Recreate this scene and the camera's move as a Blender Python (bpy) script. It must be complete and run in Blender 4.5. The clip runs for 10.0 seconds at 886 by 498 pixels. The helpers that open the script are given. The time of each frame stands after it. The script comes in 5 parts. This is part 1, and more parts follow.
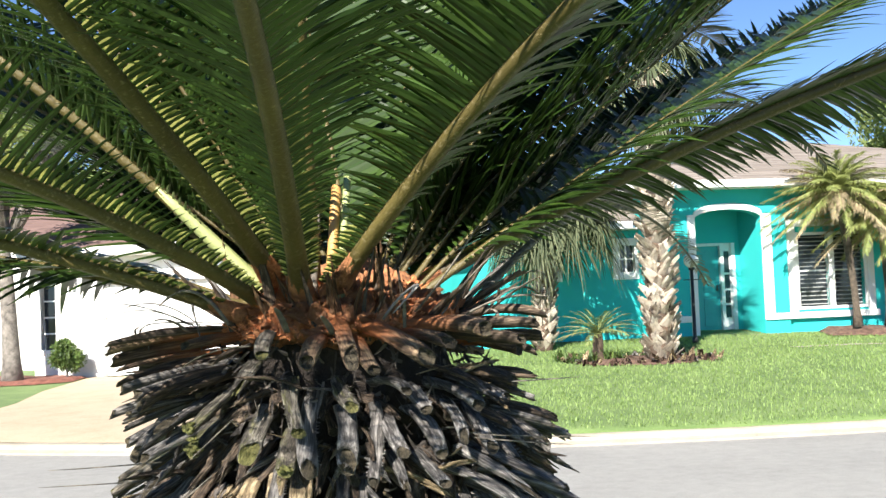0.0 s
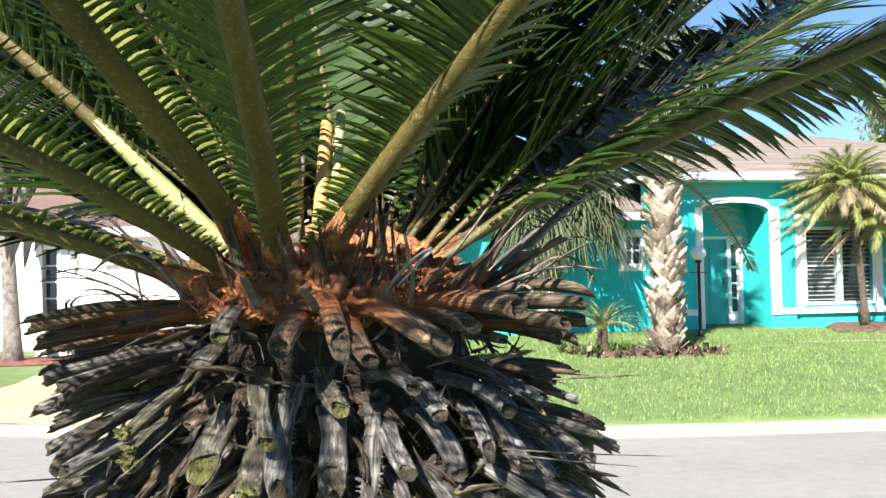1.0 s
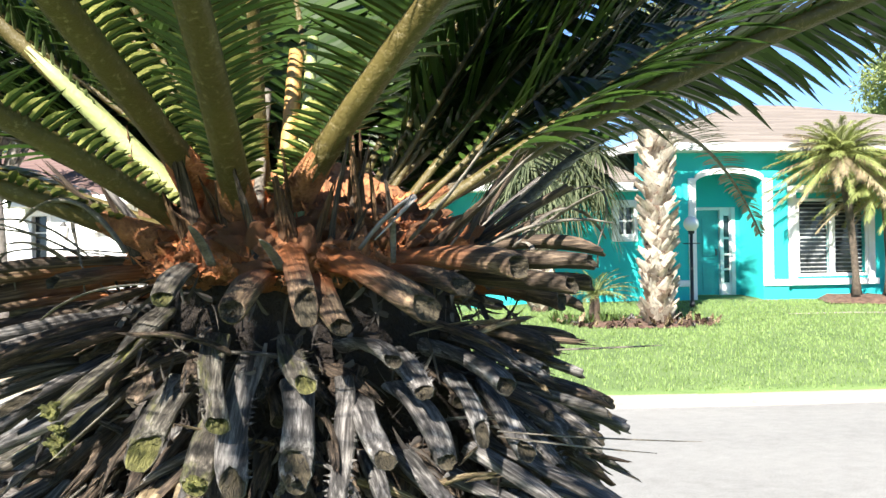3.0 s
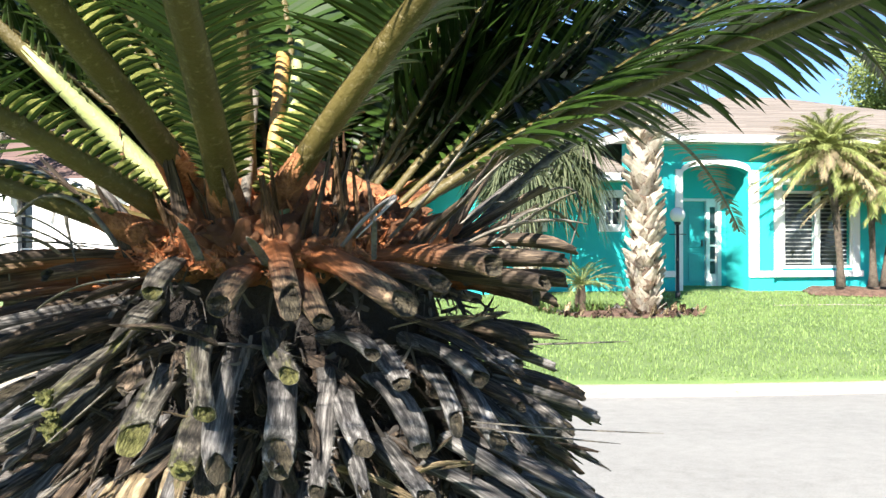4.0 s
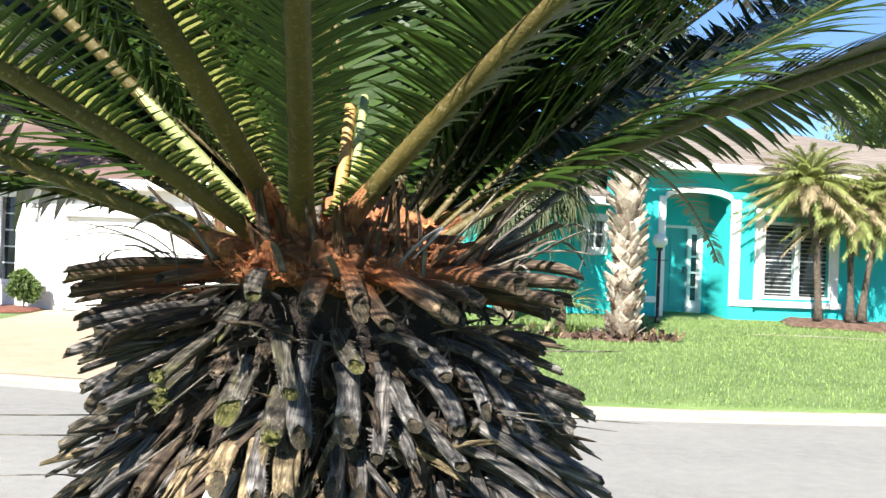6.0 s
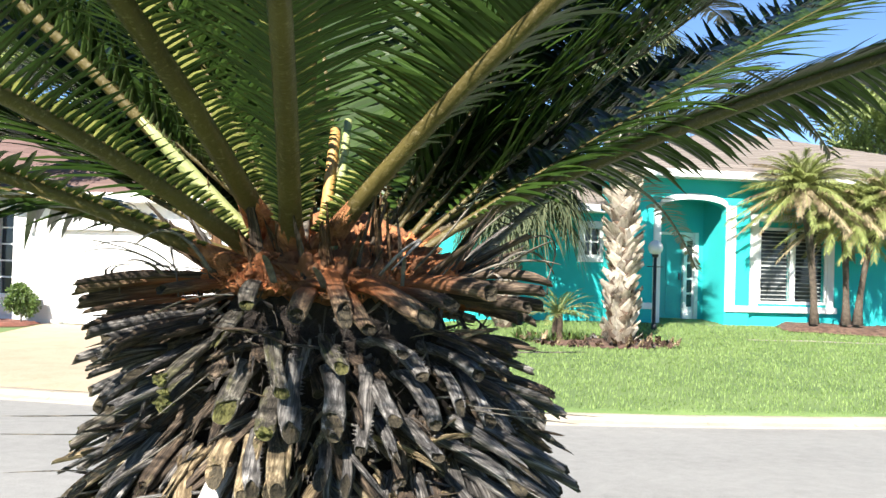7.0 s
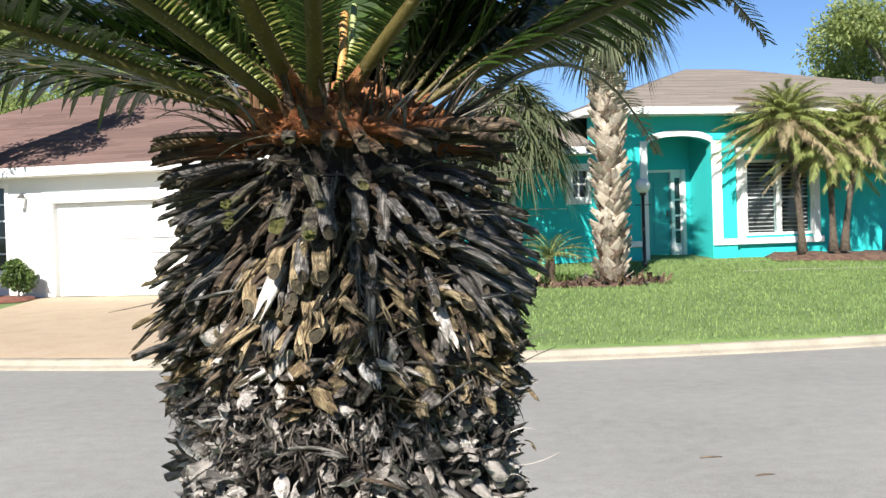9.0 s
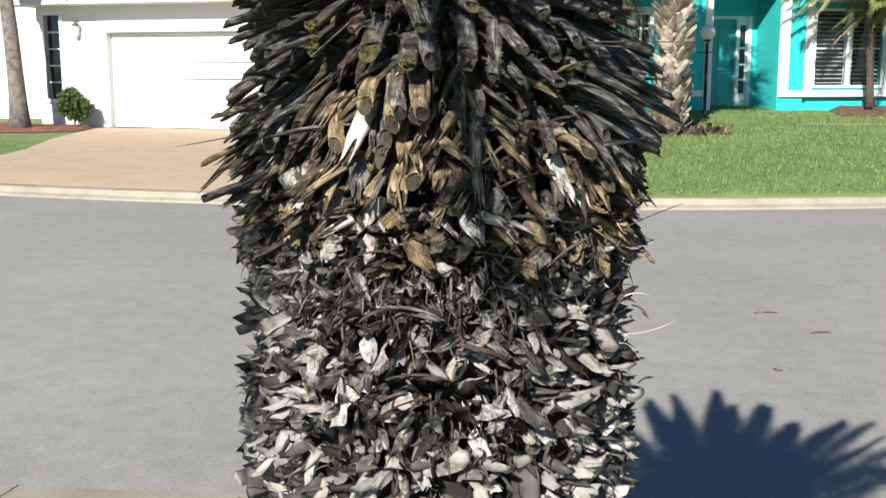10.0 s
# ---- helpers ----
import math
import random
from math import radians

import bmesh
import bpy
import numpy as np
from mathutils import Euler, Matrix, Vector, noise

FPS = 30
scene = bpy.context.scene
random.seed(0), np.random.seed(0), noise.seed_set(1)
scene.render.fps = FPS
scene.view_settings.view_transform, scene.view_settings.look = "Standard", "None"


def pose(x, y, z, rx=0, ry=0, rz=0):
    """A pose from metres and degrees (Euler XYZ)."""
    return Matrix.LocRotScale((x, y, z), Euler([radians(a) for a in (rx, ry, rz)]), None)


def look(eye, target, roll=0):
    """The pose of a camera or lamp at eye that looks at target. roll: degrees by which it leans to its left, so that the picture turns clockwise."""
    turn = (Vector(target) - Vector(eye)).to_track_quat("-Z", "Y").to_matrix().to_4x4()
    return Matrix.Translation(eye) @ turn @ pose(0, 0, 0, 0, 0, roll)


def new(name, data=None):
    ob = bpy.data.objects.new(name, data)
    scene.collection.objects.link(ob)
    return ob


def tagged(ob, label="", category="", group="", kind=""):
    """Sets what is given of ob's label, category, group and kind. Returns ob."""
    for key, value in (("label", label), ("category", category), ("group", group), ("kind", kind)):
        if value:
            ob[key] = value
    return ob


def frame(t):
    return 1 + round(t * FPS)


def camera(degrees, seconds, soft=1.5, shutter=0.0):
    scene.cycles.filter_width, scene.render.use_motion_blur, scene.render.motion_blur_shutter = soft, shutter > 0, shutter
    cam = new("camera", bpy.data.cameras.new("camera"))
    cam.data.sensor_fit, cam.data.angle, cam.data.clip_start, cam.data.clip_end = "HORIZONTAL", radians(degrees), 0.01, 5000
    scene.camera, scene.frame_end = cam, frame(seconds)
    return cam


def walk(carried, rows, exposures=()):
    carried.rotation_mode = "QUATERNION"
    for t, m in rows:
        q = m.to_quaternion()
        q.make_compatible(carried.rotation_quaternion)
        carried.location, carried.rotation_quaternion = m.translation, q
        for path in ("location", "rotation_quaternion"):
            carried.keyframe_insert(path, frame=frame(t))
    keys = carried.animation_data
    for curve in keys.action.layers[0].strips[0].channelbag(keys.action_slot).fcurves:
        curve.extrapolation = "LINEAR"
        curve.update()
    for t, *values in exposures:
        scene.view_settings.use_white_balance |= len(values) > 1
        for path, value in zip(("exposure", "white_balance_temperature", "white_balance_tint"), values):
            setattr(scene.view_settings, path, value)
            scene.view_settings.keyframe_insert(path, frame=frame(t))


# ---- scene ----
cam = camera(45.1, 10.0)
PATH = [
    (0, (0.126, 0.141, 1.567), (-0.006, 2.135, 1.662), -2.3),
    (0.5, (0.12, 0.247, 1.555), (-0.029, 2.241, 1.611), -2.1),
    (1, (0.106, 0.309, 1.558), (-0.035, 2.303, 1.632), -1.2),
    (1.5, (0.107, 0.349, 1.566), (-0.028, 2.344, 1.63), -1.3),
    (2, (0.107, 0.367, 1.559), (-0.026, 2.362, 1.612), -0.8),
    (2.5, (0.101, 0.389, 1.55), (-0.032, 2.384, 1.583), -1.0),
    (4, (0.108, 0.366, 1.556), (0.004, 2.364, 1.55), -0.2),
    (4.5, (0.098, 0.346, 1.545), (-0.001, 2.344, 1.527), 0.7),
    (5, (0.068, 0.324, 1.545), (-0.03, 2.321, 1.525), 2.8),
    (5.5, (0.072, 0.29, 1.558), (-0.015, 2.288, 1.552), 2.5),
    (6, (0.084, 0.25, 1.559), (0.013, 2.249, 1.583), 2.3),
    (7.5, (0.099, 0.146, 1.56), (0.032, 2.144, 1.602), 1.5),
    (8, (0.088, 0.075, 1.553), (0.015, 2.073, 1.592), 1.7),
    (8.5, (0.075, 0.04, 1.534), (0.043, 2.04, 1.564), -0.6),
    (9, (0.1, 0.0, 1.471), (0.051, 1.999, 1.428), -1.8),
    (9.5, (0.106, -0.035, 1.43), (-0.004, 1.959, 1.314), -1.1),
    (10, (0.055, 0.104, 1.465), (-0.09, 2.07, 1.131), -0.0),
]
EXPOSURE = [(0.0, 1.62), (1.0, 1.75), (2.5, 1.94), (4.5, 1.88), (6.0, 1.73), (7.5, 1.62), (9.0, 1.14), (10.0, 0.9)]
walk(cam, [(t, look(eye, target, roll)) for t, eye, target, roll in PATH], EXPOSURE)


# ---------------- light ----------------
SUN_TURN, SUN_HEIGHT = 15.5, 33.0          # the light travels towards +y, turned a little to +x
world = bpy.data.worlds.new("sky")
world.use_nodes = True
scene.world = world
wn = world.node_tree.nodes
sky = wn.new("ShaderNodeTexSky")
sky.sky_type, sky.sun_disc = "NISHITA", False
sky.sun_elevation, sky.sun_rotation = radians(SUN_HEIGHT), radians(180 + SUN_TURN)
sky.air_density, sky.dust_density, sky.ozone_density = 0.6, 0.0, 5.0
wn["Background"].inputs["Strength"].default_value = 0.065
world.node_tree.links.new(sky.outputs["Color"], wn["Background"].inputs["Color"])
sun_data = bpy.data.lights.new("sun", "SUN")
sun_data.energy, sun_data.angle, sun_data.color = 5.0, radians(0.53), (1.0, 0.95, 0.86)
sun = new("sun", sun_data)
sun.matrix_world = look((0, 0, 30), (30 * math.sin(radians(SUN_TURN)), 30 * math.cos(radians(SUN_TURN)), 30 - 30 * math.tan(radians(SUN_HEIGHT))))


# ---------------- materials ----------------
class Nodes:
    """A small writer of node materials."""

    def __init__(self, name, rough=0.7, metal=0.0):
        self.m = bpy.data.materials.new(name)
        self.m.use_nodes = True
        self.n, self.l = self.m.node_tree.nodes, self.m.node_tree.links
        self.b = self.n["Principled BSDF"]
        self.b.inputs["Roughness"].default_value, self.b.inputs["Metallic"].default_value = rough, metal
        self.out = self.n["Material Output"]
        self.co = self.n.new("ShaderNodeTexCoord").outputs["Object"]

    def stretch(self, x, y, z, co=None):
        node = self.n.new("ShaderNodeMapping")
        node.inputs["Scale"].default_value = (x, y, z)
        self.l.new(co or self.co, node.inputs["Vector"])
        return node.outputs["Vector"]

    def noise(self, scale, detail=4.0, rough=0.55, co=None):
        node = self.n.new("ShaderNodeTexNoise")
        node.inputs["Scale"].default_value, node.inputs["Detail"].default_value, node.inputs["Roughness"].default_value = scale, detail, rough
        self.l.new(co or self.co, node.inputs["Vector"])
        return node.outputs["Fac"]

    def random(self):
        return self.n.new("ShaderNodeObjectInfo").outputs["Random"]

    def island(self):
        return self.n.new("ShaderNodeNewGeometry").outputs["Random Per Island"]

    def ramp(self, fac, stops):
        node = self.n.new("ShaderNodeValToRGB")
        e = node.color_ramp.elements
        while len(e) < len(stops):
            e.new(0.5)
        for el, (p, c) in zip(e, stops):
            el.position, el.color = p, (*c, 1)
        self.l.new(fac, node.inputs["Fac"])
        return node.outputs["Color"]

    def mix(self, fac, a, b, how="MIX"):
        node = self.n.new("ShaderNodeMix")
        node.data_type, node.blend_type = "RGBA", how
        for sock, v in ((node.inputs["Factor"], fac), (node.inputs["A"], a), (node.inputs["B"], b)):
            if isinstance(v, (float, int)):
                sock.default_value = v
            elif isinstance(v, tuple):
                sock.default_value = (*v, 1)
            else:
                self.l.new(v, sock)
        return node.outputs["Result"]

    def math(self, how, a, b=0.0):
        node = self.n.new("ShaderNodeMath")
        node.operation = how
        for sock, v in zip(node.inputs, (a, b)):
            if isinstance(v, (float, int)):
                sock.default_value = v
            else:
                self.l.new(v, sock)
        return node.outputs["Value"]

    def color(self, c):
        if isinstance(c, tuple):
            self.b.inputs["Base Color"].default_value = (*c, 1)
        else:
            self.l.new(c, self.b.inputs["Base Color"])
        return self

    def rough(self, fac, low, high):
        node = self.n.new("ShaderNodeMapRange")
        node.inputs["To Min"].default_value, node.inputs["To Max"].default_value = low, high
        self.l.new(fac, node.inputs["Value"])
        self.l.new(node.outputs["Result"], self.b.inputs["Roughness"])
        return self

    def bump(self, height, dist, strength=1.0):
        node = self.n.new("ShaderNodeBump")
        node.inputs["Distance"].default_value, node.inputs["Strength"].default_value = dist, strength
        self.l.new(height, node.inputs["Height"])
        self.l.new(node.outputs["Normal"], self.b.inputs["Normal"])
        return self

    def thin(self, share, tint):
        """Lets light through a leaf."""
        t, mx = self.n.new("ShaderNodeBsdfTranslucent"), self.n.new("ShaderNodeMixShader")
        t.inputs["Color"].default_value = (*tint, 1)
        mx.inputs["Fac"].default_value = share
        self.l.new(self.b.outputs["BSDF"], mx.inputs[1])
        self.l.new(t.outputs["BSDF"], mx.inputs[2])
        self.l.new(mx.outputs["Shader"], self.out.inputs["Surface"])
        return self


def plain(name, a, b, scale, rough=0.7, bump=0.0, fine=None, metal=0.0):
    """Two tones over a broad and a fine noise, with a fine relief."""
    k = Nodes(name, rough, metal)
    broad, grain = k.noise(scale, 5), k.noise(fine or scale * 14, 3)
    both = k.math("ADD", k.math("MULTIPLY", broad, 0.65), k.math("MULTIPLY", grain, 0.35))
    k.color(k.ramp(both, ((0.36, a), (0.64, b))))
    if bump:
        k.bump(grain, bump)
    return k.m


def leaf_mat(name, dark, light, share, tint, rough=0.42):
    k = Nodes(name, rough)
    tone = k.math("ADD", k.math("MULTIPLY", k.island(), 0.6), k.math("MULTIPLY", k.noise(9.0, 3), 0.4))
    k.color(k.ramp(tone, ((0.2, dark), (0.8, light))))
    return k.thin(share, tint).m


# sago palm
LEAFLET = leaf_mat("cycad_leaflet", (0.013, 0.030, 0.006), (0.036, 0.068, 0.012), 0.045, (0.09, 0.18, 0.02), 0.34)
LEAFLET_DRY = leaf_mat("dry_leaflet", (0.16, 0.15, 0.12), (0.30, 0.28, 0.23), 0.1, (0.3, 0.27, 0.18), 0.6)


def rachis_mat(name, old, mid, young):
    k = Nodes(name, 0.5)
    fleck = k.noise(330.0, 4, 0.75)
    tone = k.ramp(k.noise(16.0, 4), ((0.3, mid), (0.7, young)))
    k.color(k.mix(k.ramp(fleck, ((0.56, (0, 0, 0)), (0.66, (0.75, 0.75, 0.75)))), tone, old))
    k.bump(k.noise(420.0, 4, 0.7), 0.0008)
    return k.m


RACHIS = rachis_mat("cycad_rachis", (0.26, 0.21, 0.12), (0.062, 0.047, 0.014), (0.112, 0.088, 0.026))
# Pale stalk tone; on one frond's base it holds the sunlight in its colour.
RACHIS_LIT = rachis_mat("pale_lit_rachis", (0.35, 0.33, 0.16), (0.27, 0.31, 0.11), (0.36, 0.40, 0.17))
# Brown scurf, and darker than RACHIS to put in the shade on one stalk.
RACHIS_BROWN_SHADE = rachis_mat("brown_shaded_rachis", (0.20, 0.13, 0.07), (0.046, 0.031, 0.011), (0.080, 0.058, 0.019))
RACHIS_ORANGE = rachis_mat("orange_rachis", (0.5, 0.24, 0.08), (0.45, 0.20, 0.06), (0.50, 0.30, 0.10))
# Leaflet bases are yellowish; the brightness adds the sun that catches them.
HEEL = plain("lit_leaflet_heel", (0.20, 0.21, 0.05), (0.42, 0.42, 0.13), 60, 0.5, 0.0003)
RACHIS_DRY = plain("dry_rachis", (0.050, 0.042, 0.034), (0.25, 0.22, 0.18), 130, 0.8, 0.0008, 700)


def wood_mat(name, dark, mid, pale, moss=0.0, grain=8.0, base=None):
    """Weathered fibre along the unit length (z) of a stub, with cracks, pale scuffs and moss; base: the tone at its root."""
    k = Nodes(name, 0.82)
    shift = k.n.new("ShaderNodeVectorMath")
    shift.operation = "ADD"
    k.l.new(k.co, shift.inputs[0])
    k.l.new(k.math("MULTIPLY", k.random(), 40.0), shift.inputs[1])
    co = shift.outputs["Vector"]
    fibre = k.noise(grain, 5, 0.7, k.stretch(1.0, 1.0, 0.45, co))
    patch = k.noise(2.4, 4, 0.6, co)
    tone = k.ramp(k.math("ADD", k.math("MULTIPLY", fibre, 0.6), k.math("MULTIPLY", patch, 0.4)), ((0.38, dark), (0.50, mid), (0.64, pale)))
    hue = k.mix(k.math("MULTIPLY", k.random(), 0.55), tone, k.mix(1.0, tone, (0.60, 0.53, 0.47), "MULTIPLY"))
    if base:
        z = k.n.new("ShaderNodeSeparateXYZ")
        k.l.new(k.co, z.inputs["Vector"])
        root = k.ramp(k.math("ADD", z.outputs["Z"], k.math("MULTIPLY", k.math("SUBTRACT", patch, 0.5), 0.5)), ((0.30, (1, 1, 1)), (0.72, (0, 0, 0))))
        hue = k.mix(root, hue, k.ramp(fibre, ((0.35, base), (0.65, tuple(min(1, c * 1.9) for c in base)))))
    if moss:
        spot = k.ramp(k.noise(1.9, 4, 0.65, co), ((0.66 - 0.2 * moss, (0, 0, 0)), (0.74 - 0.2 * moss, (1, 1, 1))))
        hue = k.mix(k.math("MULTIPLY", spot, 0.6), hue, k.ramp(k.noise(14.0, 3, 0.6, co), ((0.4, (0.065, 0.07, 0.018)), (0.62, (0.19, 0.185, 0.06)))))
    k.color(hue).bump(fibre, 0.0012)
    return k.m


STUB_GREY = wood_mat("weathered_stub", (0.015, 0.0135, 0.013), (0.094, 0.087, 0.083), (0.42, 0.40, 0.38), 0.0, 6.0)
STUB_MOSSY = wood_mat("mossy_stub", (0.016, 0.013, 0.011), (0.092, 0.081, 0.066), (0.40, 0.37, 0.31), 0.6)
STUB_ORANGE = wood_mat("rusty_stub", (0.022, 0.015, 0.011), (0.100, 0.062, 0.038), (0.36, 0.25, 0.15), 0.1, 8.0, (0.20, 0.066, 0.020))
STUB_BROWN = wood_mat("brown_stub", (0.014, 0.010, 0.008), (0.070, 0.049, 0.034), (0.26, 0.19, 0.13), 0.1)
SCALE_BROWN = wood_mat("brown_scale", (0.035, 0.030, 0.028), (0.17, 0.150, 0.140), (0.48, 0.44, 0.41))
BLADE = wood_mat("rusty_blade", (0.03, 0.015, 0.008), (0.14, 0.07, 0.03), (0.34, 0.20, 0.10))
STUB_TAN = wood_mat("tan_stub", (0.045, 0.032, 0.02), (0.25, 0.185, 0.105), (0.66, 0.55, 0.36), 0.2)
SCALE_PALE = wood_mat("pale_scale", (0.13, 0.115, 0.108), (0.55, 0.515, 0.495), (0.88, 0.85, 0.83), 0.0)
# near-black, so the shade in the gaps between stubs is in the colour
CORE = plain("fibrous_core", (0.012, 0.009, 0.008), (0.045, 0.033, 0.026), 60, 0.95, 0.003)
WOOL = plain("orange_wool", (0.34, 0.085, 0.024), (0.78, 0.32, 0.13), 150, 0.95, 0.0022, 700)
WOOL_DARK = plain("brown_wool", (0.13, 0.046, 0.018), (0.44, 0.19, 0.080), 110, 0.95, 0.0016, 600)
CUT = plain("cut_pith", (0.008, 0.006, 0.005), (0.13, 0.105, 0.065), 4.0, 0.95, 0.002, 16.0)
CUT_MOSS = plain("mossy_pith", (0.012, 0.012, 0.004), (0.20, 0.19, 0.06), 4.0, 0.95, 0.002, 14.0)

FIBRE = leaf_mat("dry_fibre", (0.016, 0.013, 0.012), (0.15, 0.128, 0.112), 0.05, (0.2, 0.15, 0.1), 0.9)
MOSS = plain("bright_moss", (0.030, 0.034, 0.009), (0.19, 0.185, 0.055), 200, 0.95, 0.0015, 900)

# ground
def asphalt():
    k = Nodes("asphalt", 0.9)
    g, b, s = k.noise(75.0, 4, 0.75), k.noise(0.5, 5), k.noise(7.0, 5, 0.65)
    t = k.math("ADD", k.math("MULTIPLY", g, 0.50), k.math("ADD", k.math("MULTIPLY", b, 0.24), k.math("MULTIPLY", s, 0.26)))
    k.color(k.ramp(t, ((0.36, (0.175, 0.171, 0.162)), (0.50, (0.252, 0.246, 0.231)), (0.66, (0.325, 0.318, 0.30)))))
    return k.bump(g, 0.004, 0.6).m


ASPHALT = asphalt()
CONCRETE = plain("kerb_concrete", (0.24, 0.212, 0.168), (0.35, 0.315, 0.255), 2.5, 0.85, 0.002, 60)
SOIL = plain("lawn_ground", (0.075, 0.125, 0.035), (0.15, 0.215, 0.07), 1.4, 0.95, 0.01, 40)
GRASS = leaf_mat("grass_blade", (0.105, 0.170, 0.042), (0.245, 0.335, 0.115), 0.3, (0.28, 0.40, 0.10), 0.75)
MULCH = plain("brown_mulch", (0.05, 0.025, 0.018), (0.20, 0.12, 0.085), 9, 0.95, 0.02, 60)
RED_MULCH = plain("red_mulch", (0.10, 0.03, 0.02), (0.28, 0.11, 0.075), 9, 0.95, 0.02, 60)


def paver_mat():
    k = Nodes("paver_surface", 0.85)
    t = k.math("ADD", k.math("MULTIPLY", k.noise(2.2, 5, 0.7), 0.4), k.math("ADD", k.math("MULTIPLY", k.random(), 0.3), k.math("MULTIPLY", k.noise(30.0, 3), 0.3)))
    k.color(k.ramp(t, ((0.30, (0.235, 0.160, 0.100)), (0.5, (0.335, 0.242, 0.160)), (0.68, (0.42, 0.325, 0.230)))))
    return k.bump(k.noise(60.0, 3), 0.003).m


PAVER = paver_mat()

# houses
def stucco(name, a, b):
    k = Nodes(name, 0.85)
    g = k.noise(70.0, 4, 0.7)
    k.color(k.ramp(k.math("ADD", k.math("MULTIPLY", k.noise(0.8, 4), 0.6), k.math("MULTIPLY", g, 0.4)), ((0.3, a), (0.7, b))))
    return k.bump(g, 0.006, 0.7).m


TEAL = stucco("turquoise_stucco", (0.015, 0.40, 0.40), (0.022, 0.50, 0.49))
WHITE_STUCCO = stucco("white_stucco", (0.66, 0.66, 0.645), (0.73, 0.73, 0.715))
WHITE = plain("white_paint", (0.70, 0.70, 0.69), (0.77, 0.77, 0.76), 1.5, 0.55, 0.0006)
DOOR_TEAL = plain("door_paint", (0.012, 0.30, 0.31), (0.018, 0.36, 0.37), 1.2, 0.4)
CREAM = plain("cream_stucco", (0.60, 0.56, 0.42), (0.68, 0.64, 0.50), 1.2, 0.8, 0.002)


def shingle(name, a, b, c):
    k = Nodes(name, 0.92)
    t = k.math("ADD", k.math("MULTIPLY", k.noise(0.6, 4), 0.35), k.math("ADD", k.math("MULTIPLY", k.island(), 0.4), k.math("MULTIPLY", k.noise(45.0, 3), 0.25)))
    k.color(k.ramp(t, ((0.25, a), (0.5, b), (0.75, c))))
    return k.bump(k.noise(90.0, 3), 0.004).m


ROOF_GREY = shingle("taupe_shingle", (0.15, 0.125, 0.108), (0.19, 0.163, 0.142), (0.24, 0.205, 0.18))
ROOF_RED = shingle("brown_red_shingle", (0.095, 0.058, 0.051), (0.13, 0.080, 0.070), (0.165, 0.104, 0.092))
GLASS = Nodes("dark_glass", 0.04).color((0.02, 0.025, 0.03)).m
BLACK = plain("black_iron", (0.010, 0.010, 0.012), (0.03, 0.03, 0.032), 30, 0.45, 0.0004)
BLIND = plain("grey_blind", (0.24, 0.25, 0.25), (0.34, 0.35, 0.35), 4, 0.6)
GLOBE = plain("white_globe", (0.72, 0.72, 0.70), (0.80, 0.80, 0.78), 5, 0.25)
DARK_METAL = plain("dark_metal", (0.05, 0.05, 0.05), (0.10, 0.10, 0.10), 20, 0.5, 0.0004)

# other plants
BOOT = wood_mat("palm_boot", (0.34, 0.28, 0.22), (0.66, 0.59, 0.49), (0.82, 0.77, 0.68), 0.0, 6.0)
PALM_CORE = plain("palm_fibre", (0.05, 0.035, 0.025), (0.15, 0.10, 0.07), 8, 0.95, 0.01)
DATE_BARK = plain("date_bark", (0.035, 0.027, 0.02), (0.13, 0.10, 0.075), 14, 0.95, 0.01)
FAN_LEAF = leaf_mat("fan_leaf", (0.035, 0.050, 0.022), (0.115, 0.13, 0.065), 0.15, (0.16, 0.20, 0.07), 0.75)
DATE_LEAF = leaf_mat("date_leaf", (0.15, 0.19, 0.06), (0.40, 0.43, 0.17), 0.4, (0.46, 0.50, 0.16))
DATE_DRY = leaf_mat("date_leaf_dry", (0.22, 0.17, 0.10), (0.42, 0.34, 0.22), 0.2, (0.4, 0.3, 0.15), 0.7)
BARK = plain("bark", (0.075, 0.065, 0.058), (0.27, 0.24, 0.21), 9, 0.9, 0.012)
TREE_LEAF = leaf_mat("tree_leaf", (0.11, 0.155, 0.05), (0.31, 0.36, 0.14), 0.45, (0.40, 0.46, 0.15), 0.6)
BUSH_LEAF = leaf_mat("bush_leaf", (0.03, 0.06, 0.018), (0.11, 0.16, 0.04), 0.25, (0.17, 0.28, 0.05), 0.45)


# ---------------- building blocks ----------------
def mesh_of(name, bm, material, smooth=False):
    me = bpy.data.meshes.new(name)
    bm.to_mesh(me)
    bm.free()
    me.materials.append(material)
    if smooth:
        me.polygons.foreach_set("use_smooth", [True] * len(me.polygons))
    return me


def part(name, bm, material, parent, label="", smooth=False):
    ob = new(name, mesh_of(name, bm, material, smooth))
    ob.parent = parent
    return tagged(ob, label)


def thing(name, m, label, category, group="", kind=""):
    ob = new(name)
    ob.empty_display_size = 0.1
    ob.matrix_world = m
    return tagged(ob, label, category, group, kind)


def box(x0, x1, y0, y1, z0, z1, bevel=0.0, bm=None):
    bm = bm or bmesh.new()
    made = bmesh.ops.create_cube(bm, size=1.0, matrix=Matrix.LocRotScale(((x0 + x1) / 2, (y0 + y1) / 2, (z0 + z1) / 2), None, (x1 - x0, y1 - y0, z1 - z0)))
    if bevel:
        edges = list({e for v in made["verts"] for e in v.link_edges})
        bmesh.ops.bevel(bm, geom=edges, offset=bevel, segments=1, affect="EDGES")
    return bm


